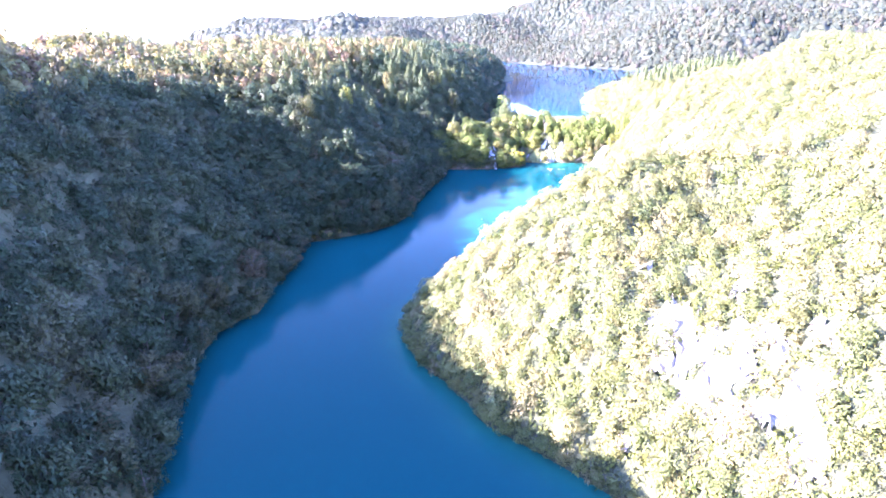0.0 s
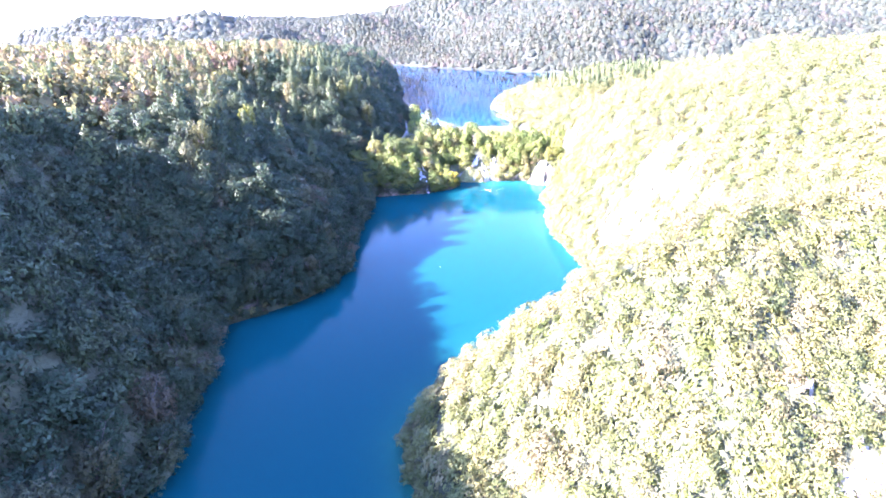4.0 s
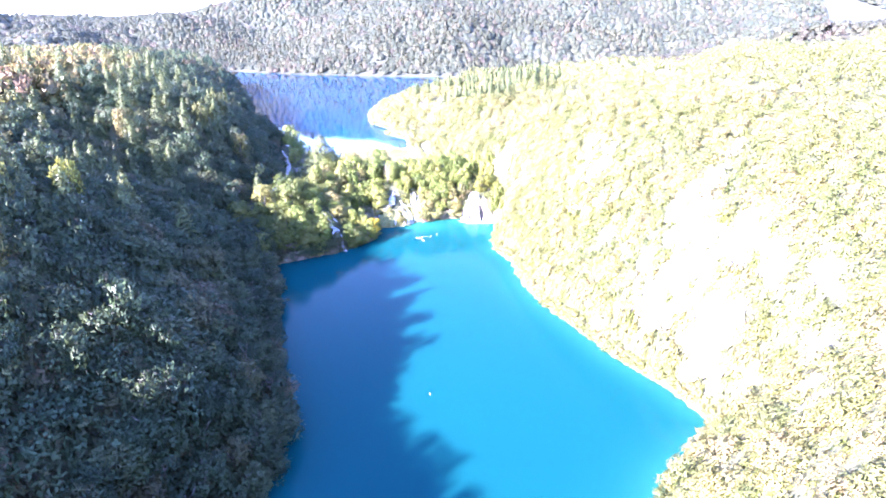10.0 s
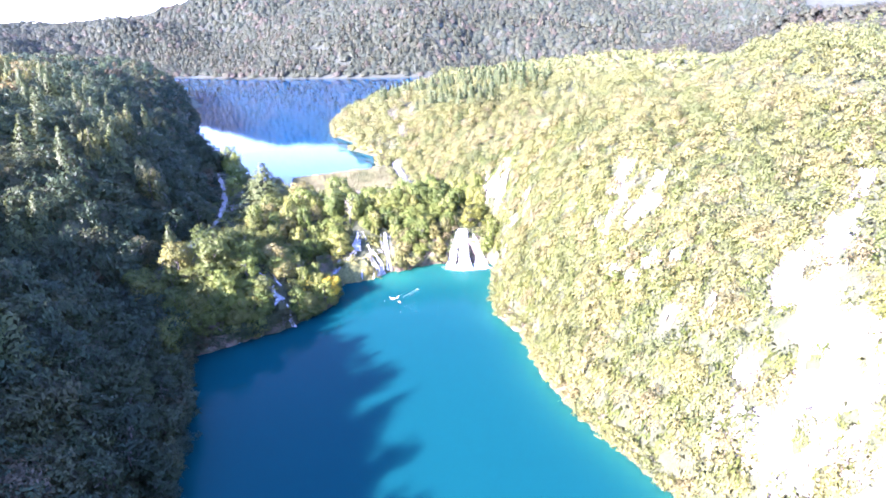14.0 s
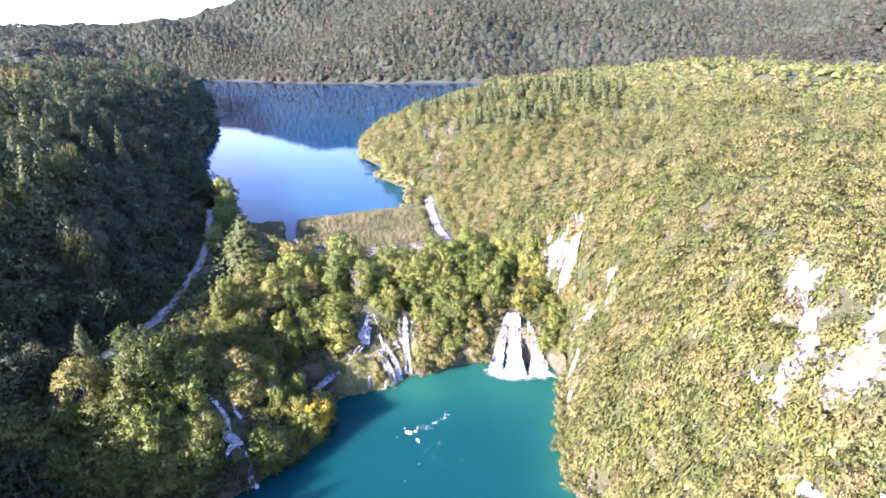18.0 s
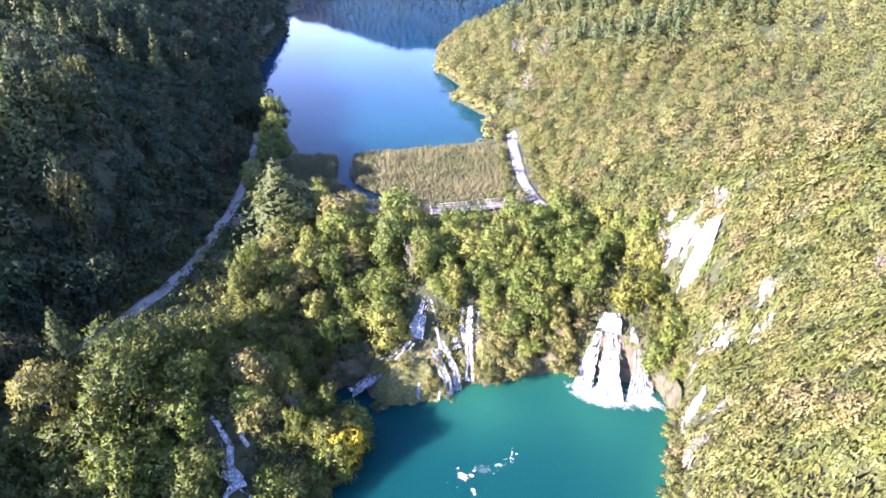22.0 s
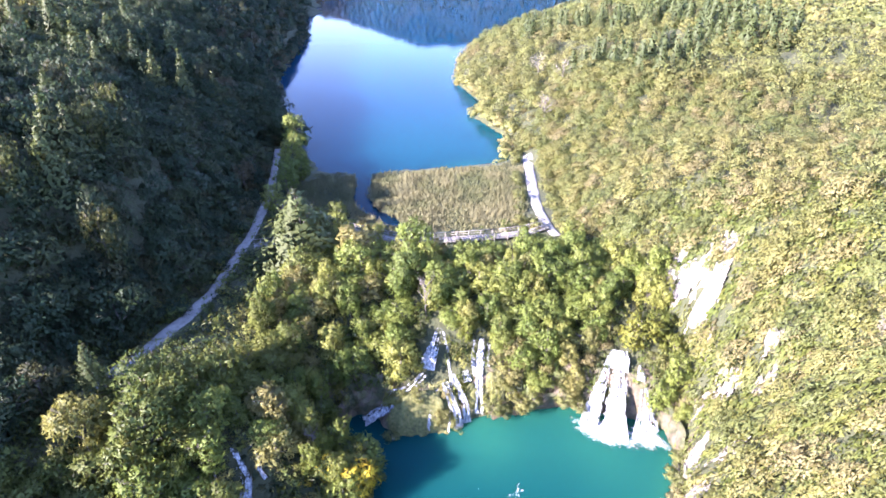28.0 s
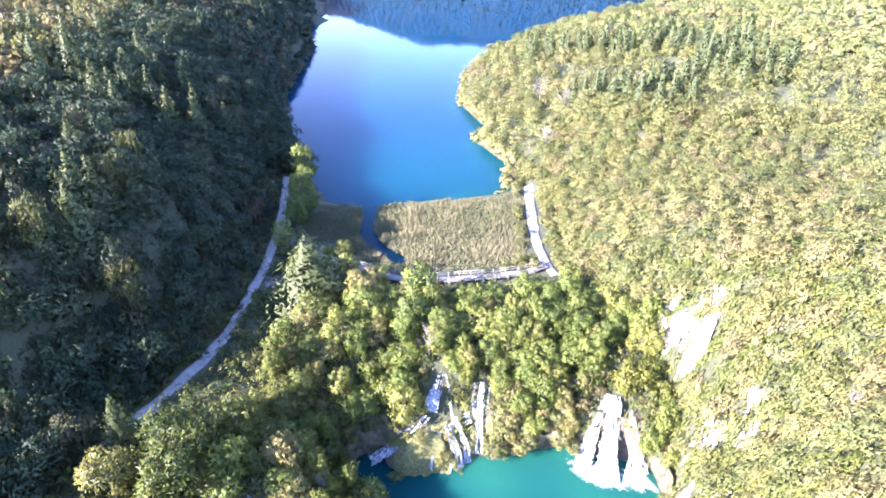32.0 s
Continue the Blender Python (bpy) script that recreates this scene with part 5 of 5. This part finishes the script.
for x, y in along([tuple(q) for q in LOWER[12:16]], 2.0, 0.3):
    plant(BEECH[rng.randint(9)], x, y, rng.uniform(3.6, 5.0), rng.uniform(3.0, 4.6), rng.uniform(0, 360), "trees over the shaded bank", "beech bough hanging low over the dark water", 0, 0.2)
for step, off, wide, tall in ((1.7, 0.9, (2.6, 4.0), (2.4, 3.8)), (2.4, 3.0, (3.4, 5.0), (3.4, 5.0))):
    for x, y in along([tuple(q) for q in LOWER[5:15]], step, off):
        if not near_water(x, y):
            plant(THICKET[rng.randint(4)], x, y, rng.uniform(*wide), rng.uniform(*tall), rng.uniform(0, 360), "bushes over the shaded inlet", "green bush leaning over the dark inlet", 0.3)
for x, y in along([tuple(q) for q in LOWER[35:58]], 1.5, 0.25):
    plant(SCRUB[rng.randint(7)], x, y, rng.uniform(2.4, 4.0), rng.uniform(1.8, 3.6), rng.uniform(0, 360), "bushes of the sunny shore", "sunlit olive bush overhanging the turquoise water", 0.5)

# single trees that stand over the wood
TAN = tree_kinds("beech_tree", 87, 2, LEAF_TOP, 1900, 0.034, 46, 1.0, "tall beech turning tan above the shaded wood", "tree")
for k, (x, y, w, h) in enumerate(((-70.4, -40.9, 4.8, 10.0), (-87.1, -66.5, 5.0, 10.5), (-79.6, -45.0, 4.4, 9.5), (-84.0, -30.0, 4.6, 9.0), (-36.9, -143.7, 5.0, 9.5), (-48.3, -131.6, 4.4, 11.0), (-90.0, -22.0, 4.4, 9.0))):
    plant(TAN[k % 2], x, y, w, h, k * 71, "tan beeches over the wood")

# bare trees
BARE = [("bare_tree", trunk_mesh(np.random.RandomState(s), 0.8, 0.42, 0.028, 11, DEADWOOD, 5)) for s in (201, 202)]
for k, (x, y, w, h) in enumerate(((-38.5, 57.5, 7.0, 7.5), (-52.0, 92.0, 8.0, 8.0), (-40.5, 78.0, 7.0, 7.0), (-52.0, -131.0, 5.0, 8.5), (-33.5, -45.5, 2.6, 4.5), (-31.0, -21.0, 3.5, 7.5), (24.0, -30.5, 2.6, 3.4), (20.5, -22.0, 2.2, 3.0))):
    root = thing("bare_tree", (0, 0, 0), "leafless bleached tree standing among green ones", "tree", "bare trees")
    root.matrix_world = pose(x, y, float(height(np.array([x]), np.array([y]))[0]) - 0.2, 0, 0, k * 77) @ Matrix.Diagonal((w, w, h, 1))
    part("trunk", BARE[k % 2][1], None, root)

# ---- the woods ----
def rows_for(x, y, rng, wide, tall, sink=0.5):
    return np.stack([x, y, height(x, y) - sink, rng.uniform(*wide, x.size), rng.uniform(*tall, x.size)], -1)


def uneven(rows, rng, share=0.24, taller=1.28, slim=0.95):
    """Some of the trees stand clear of their neighbours."""
    tall = rng.rand(len(rows)) < share
    rows[:, 4] *= np.where(tall, taller, 1.0)
    rows[:, 3] *= np.where(tall, slim, 1.0)
    return rows


rng = np.random.RandomState(111)
far_off = away(VALLEY, west_x, west_y) > 44
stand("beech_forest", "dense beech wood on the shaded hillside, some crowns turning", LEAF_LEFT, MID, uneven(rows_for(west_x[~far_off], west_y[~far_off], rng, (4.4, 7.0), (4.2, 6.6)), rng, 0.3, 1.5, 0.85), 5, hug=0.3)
# the lighter leaf colour stands in for sun on the hilltop
stand("hilltop_forest", "beech wood turning gold on the hilltop, its colour lightened for sunlight", LEAF_TOP, FAR, uneven(rows_for(west_x[far_off], west_y[far_off], rng, (4.6, 7.4), (5.0, 8.0)), rng), 6, hug=0.3)
far_off = away(VALLEY, east_x, east_y) > 50
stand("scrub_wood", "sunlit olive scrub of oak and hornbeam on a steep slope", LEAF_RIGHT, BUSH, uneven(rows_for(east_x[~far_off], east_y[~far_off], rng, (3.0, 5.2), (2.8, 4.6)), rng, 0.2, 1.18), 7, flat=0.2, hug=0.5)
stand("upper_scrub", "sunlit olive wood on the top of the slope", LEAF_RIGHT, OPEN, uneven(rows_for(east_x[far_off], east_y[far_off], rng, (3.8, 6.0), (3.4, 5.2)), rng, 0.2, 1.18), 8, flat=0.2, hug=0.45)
x, y, rng = scatter(-40, 130, -240, 70, 1.8, 21, lambda x, y: clear(x, y, 1.0, 0.8) & (side(x, y) > 0.5) & (away(VALLEY, x, y) > 0.3) & (away(VALLEY, x, y) < 48))
x2, y2, _ = scatter(-10, 48, -70, 8, 1.8, 24, lambda x, y: clear(x, y, 1.0, 0.9) & (side(x, y) > 0.5) & (away(VALLEY, x, y) > -0.5) & (away(VALLEY, x, y) < 18))
x6, y6, _ = scatter(-80, 10, 60, 130, 2.3, 38, lambda x, y: clear(x, y) & (side(x, y) > 0.5) & (away(VALLEY, x, y) > 0.3) & (away(VALLEY, x, y) < 32))
x, y = np.r_[x, x2, x6], np.r_[y, y2, y6]
x3, y3, _ = scatter(-72, 8, -72, 10, 1.8, 25, lambda x, y: clear(x, y, 0.6) & (away(VALLEY, x, y) < 0.3))
# scrub in the gaps between trees, its colour darkened like shade
stand("barrier_scrub", "low scrub darkened like shade between the trees of the barrier", LEAF_SHADE_GREEN, LOW, rows_for(x3, y3, np.random.RandomState(26), (2.0, 3.4), (1.4, 3.0), 0.3), 26, hug=0.85)
x4, y4, _ = scatter(-46, -28, -62, -46, 0.9, 36, lambda x, y: (off_line([(-40.6, -52.1), (-36.2, -53.8), (-32.5, -56.5)], x, y) > 0.75) & (off_line([(-38.2, -50.4), (-35, -51.8)], x, y) > 0.5) & (away(LOWER, x, y) > 0.1))
stand("cascade_scrub", "dark mossy scrub crowding a shaded cascade", LEAF_LEFT, LOW, rows_for(x4, y4, np.random.RandomState(36), (0.9, 1.6), (0.5, 1.0), 0.15), 36, hug=0.85)
x5, y5, _ = scatter(-66, -26, 34, 84, 2.0, 37, lambda x, y: (away(UPPER, x, y) > 1.0) & (away(VALLEY, x, y) < 3.0) & ~inside(REEDS, x, y) & (off_line(PATH_EAST, x, y) > 2.0))
beside_x, beside_y = np.r_[beside_x, x5], np.r_[beside_y, y5]
stand("path_bushes", "low green bushes beside the path and the boardwalk", LEAF_RIGHT, MID, rows_for(beside_x, beside_y, np.random.RandomState(27), (1.8, 3.2), (1.4, 2.4), 0.3), 27, hug=0.85)
# nearly half the low scrub is coloured dark, painting shade between the crowns
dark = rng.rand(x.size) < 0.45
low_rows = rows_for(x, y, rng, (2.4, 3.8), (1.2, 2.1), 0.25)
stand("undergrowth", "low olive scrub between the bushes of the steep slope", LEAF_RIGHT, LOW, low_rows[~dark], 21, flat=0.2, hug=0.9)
stand("dark_undergrowth", "low scrub coloured dark as shade between the bushes of the steep slope", LEAF_SHADE_GREEN, LOW, low_rows[dark], 48, flat=0.2, hug=0.9)
x, y, _ = scatter(-110, -54, -66, 28, 2.1, 28, lambda x, y: clear(x, y, 0.8) & (away(VALLEY, x, y) > -4) & (away(VALLEY, x, y) < 6) & (x < np.interp(y, [q[1] for q in PATH_WEST], [q[0] for q in PATH_WEST])))
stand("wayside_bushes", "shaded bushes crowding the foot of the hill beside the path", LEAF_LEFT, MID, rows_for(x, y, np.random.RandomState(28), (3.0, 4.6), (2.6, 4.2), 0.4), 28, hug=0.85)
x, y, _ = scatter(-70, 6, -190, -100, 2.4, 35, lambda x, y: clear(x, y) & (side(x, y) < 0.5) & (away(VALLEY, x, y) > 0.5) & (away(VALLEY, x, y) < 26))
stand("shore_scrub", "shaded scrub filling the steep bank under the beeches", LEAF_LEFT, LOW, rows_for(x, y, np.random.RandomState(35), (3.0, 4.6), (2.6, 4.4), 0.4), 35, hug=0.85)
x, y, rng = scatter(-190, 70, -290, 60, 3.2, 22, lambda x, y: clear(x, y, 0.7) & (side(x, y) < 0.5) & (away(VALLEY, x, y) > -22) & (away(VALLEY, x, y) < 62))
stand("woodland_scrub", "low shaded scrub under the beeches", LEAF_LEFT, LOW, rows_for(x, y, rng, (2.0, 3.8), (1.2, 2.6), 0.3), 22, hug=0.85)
x, y, rng = scatter(-460, 260, -360, 400, 8.5, 23, lambda x, y: clear(x, y) & (away(VALLEY, x, y) > 100) & (away(VALLEY, x, y) < 330))
lit = side(x, y) > 0.5
stand("outer_forest", "wood covering the tops of the shaded hills", LEAF_TOP, DOT, rows_for(x[~lit], y[~lit], rng, (8, 12), (8, 11), 1.0), 23)
x, y, rng = scatter(-60, 300, -300, 260, 4.8, 29, lambda x, y: clear(x, y) & (side(x, y) > 0.5) & (away(VALLEY, x, y) > 98) & (away(VALLEY, x, y) < 175))
stand("plateau_wood", "sunlit wood on the plateau above the slope", LEAF_RIGHT, THICK, rows_for(x, y, rng, (4.8, 6.8), (4, 6), 0.8), 29)
x, y, rng = scatter(116, 330, -330, 110, 6.0, 33, lambda x, y: clear(x, y) & (side(x, y) > 0.5) & (away(VALLEY, x, y) > 0.8) & ((x > 122) | (y < -242)) & ((away(VALLEY, x, y) < 99) | (away(VALLEY, x, y) > 174)))
stand("eastern_wood", "sunlit scrub wood on the hill over the lower lake", LEAF_RIGHT, DOME, rows_for(x, y, rng, (6, 9), (5, 7.5), 0.8), 33)
x, y, rng = scatter(-250, 240, -400, -232, 6.5, 34, lambda x, y: clear(x, y) & (side(x, y) < 0.5) & (away(VALLEY, x, y) > 0.8) & (away(VALLEY, x, y) < 100) & (y < -243 + 0.12 * (60 - x)))
stand("southern_wood", "shaded beech wood on the hill over the lower lake", LEAF_LEFT, DOME, rows_for(x, y, rng, (6.5, 9.5), (6, 9), 0.8), 34)
x, y, rng = scatter(-340, 130, 66, 330, 5.0, 3, lambda x, y: clear(x, y) & (away(VALLEY, x, y) > 0.5) & (away(VALLEY, x, y) < 115))
west = side(x, y) < 0.5
rows = rows_for(x[west], y[west], rng, (6, 9), (7, 10))
bx, by = np.array(along([tuple(q) for q in UPPER[21:29]], 3.0, -1.2)).T
rows = np.r_[rows, rows_for(bx, by, rng, (5, 7.5), (5, 7.5), 0.8)]
ex, ey = np.array(along([tuple(q) for q in UPPER[0:9]], 2.6, 1.0)).T
stand("lakeside_bushes", "sunlit bushes overhanging the upper lake", LEAF_RIGHT, FAR, rows_for(ex, ey, rng, (3.5, 5.5), (3.0, 5.0), 0.6), 31)
stand("lakeside_forest", "dark wood on the headland of the upper lake", LEAF_LEFT, FAR, rows, 9)
east = ~west
close = east & (y < 150) & (away(VALLEY, x, y) < 85)
stand("lakeside_wood", "sunlit mixed wood on the hill above the upper lake", LEAF_RIGHT, OPEN, rows_for(x[close], y[close], rng, (4.6, 7.2), (4.0, 6.4)), 10, flat=0.2, hug=0.6)
stand("hillside_wood", "sunlit mixed wood high above the upper lake", LEAF_RIGHT, FAR, rows_for(x[east & ~close], y[east & ~close], rng, (5, 8), (4, 6.5)), 14, flat=0.2, hug=0.6)
rng = np.random.RandomState(121)
PINE = [crown(rng, 520, 0, 1.0, 0.045, True) for _ in range(4)]
x, y, rng = scatter(-75, 70, 60, 190, 5.5, 12, lambda x, y: clear(x, y) & (side(x, y) > 0.5) & (away(VALLEY, x, y) > 24) & (away(VALLEY, x, y) < 75) & (rumple(x, y, 26.0) > 0.56))
stand("pine_wood", "grey-green pines on the crest above the upper lake", NEEDLES, PINE, rows_for(x, y, rng, (9, 13), (9, 12.5)), 11)
x, y, rng = scatter(-900, 330, 420, 900, 7.4, 4, lambda x, y: clear(x, y) & (away(UPPER, x, y) > 0.5) & (away(UPPER, x, y) < 270))
stand("mountain_forest", "mixed wood on the mountain side across the upper lake", LEAF_FAR, DOME, rows_for(x, y, rng, (8.5, 12.5), (5.5, 9.5), 0.8), 12, flat=0.5, hug=0.9)
x, y, rng = scatter(40, 430, 235, 440, 6.2, 46, lambda x, y: clear(x, y) & (away(VALLEY, x, y) > 60))
stand("saddle_forest", "mixed wood in the saddle behind the sunny hill", LEAF_FAR, THICK, rows_for(x, y, rng, (7, 10), (5.5, 8), 0.8), 46, flat=0.4, hug=0.6)
x, y, _ = scatter(-150, -40, -175, 20, 8.0, 47, lambda x, y: clear(x, y) & (side(x, y) < 0.5) & (away(VALLEY, x, y) > 9) & (away(VALLEY, x, y) < 62) & (rumple(x, y, 19.0) > 0.44))
stand("hillside_firs", "pale firs whose tips stand clear of the shaded beech wood", NEEDLES, [crown(np.random.RandomState(k), 1100, 0, 1.0, 0.026, True) for k in range(151, 155)], rows_for(x, y, np.random.RandomState(47), (9, 13), (8.0, 11.5)), 47)
spires = [crown(np.random.RandomState(k), 70, 0, 1.0, 0.10, True) for k in range(141, 145)]
x, y, rng = scatter(-620, 260, 430, 700, 10.5, 45, lambda x, y: clear(x, y) & (away(UPPER, x, y) > 1.0) & (away(UPPER, x, y) < 150) & (rumple(x, y, 40.0) > 0.45))
stand("shore_conifers", "dark conifers among the trees of the far shore", LEAF_FAR, spires, rows_for(x, y, rng, (11, 16), (9, 13), 0.6), 45)
x, y, rng = scatter(-1350, 520, 330, 1130, 12.5, 44, lambda x, y: clear(x, y) & (((away(UPPER, x, y) >= 270) & (away(UPPER, x, y) < 720)) | ((y < 425) & (away(UPPER, x, y) > 2) & (x < -380))))
stand("ridge_forest", "wooded ridges far behind the upper lake", LEAF_FAR, DOT, rows_for(x, y, rng, (12, 17), (7, 10), 1.0), 13, flat=0.5, hug=0.9)


# a small float on the lake
ring = bmesh.new()
bmesh.ops.create_uvsphere(ring, u_segments=14, v_segments=8, radius=0.1, matrix=Matrix.Diagonal((1, 1, 0.75, 1)))
buoy = thing("buoy", (10.0, -114.7, 0.05), "small pale round float on the open lake", "buoy")
part("float", ring, FOAM, buoy).location = (0, 0, 0)
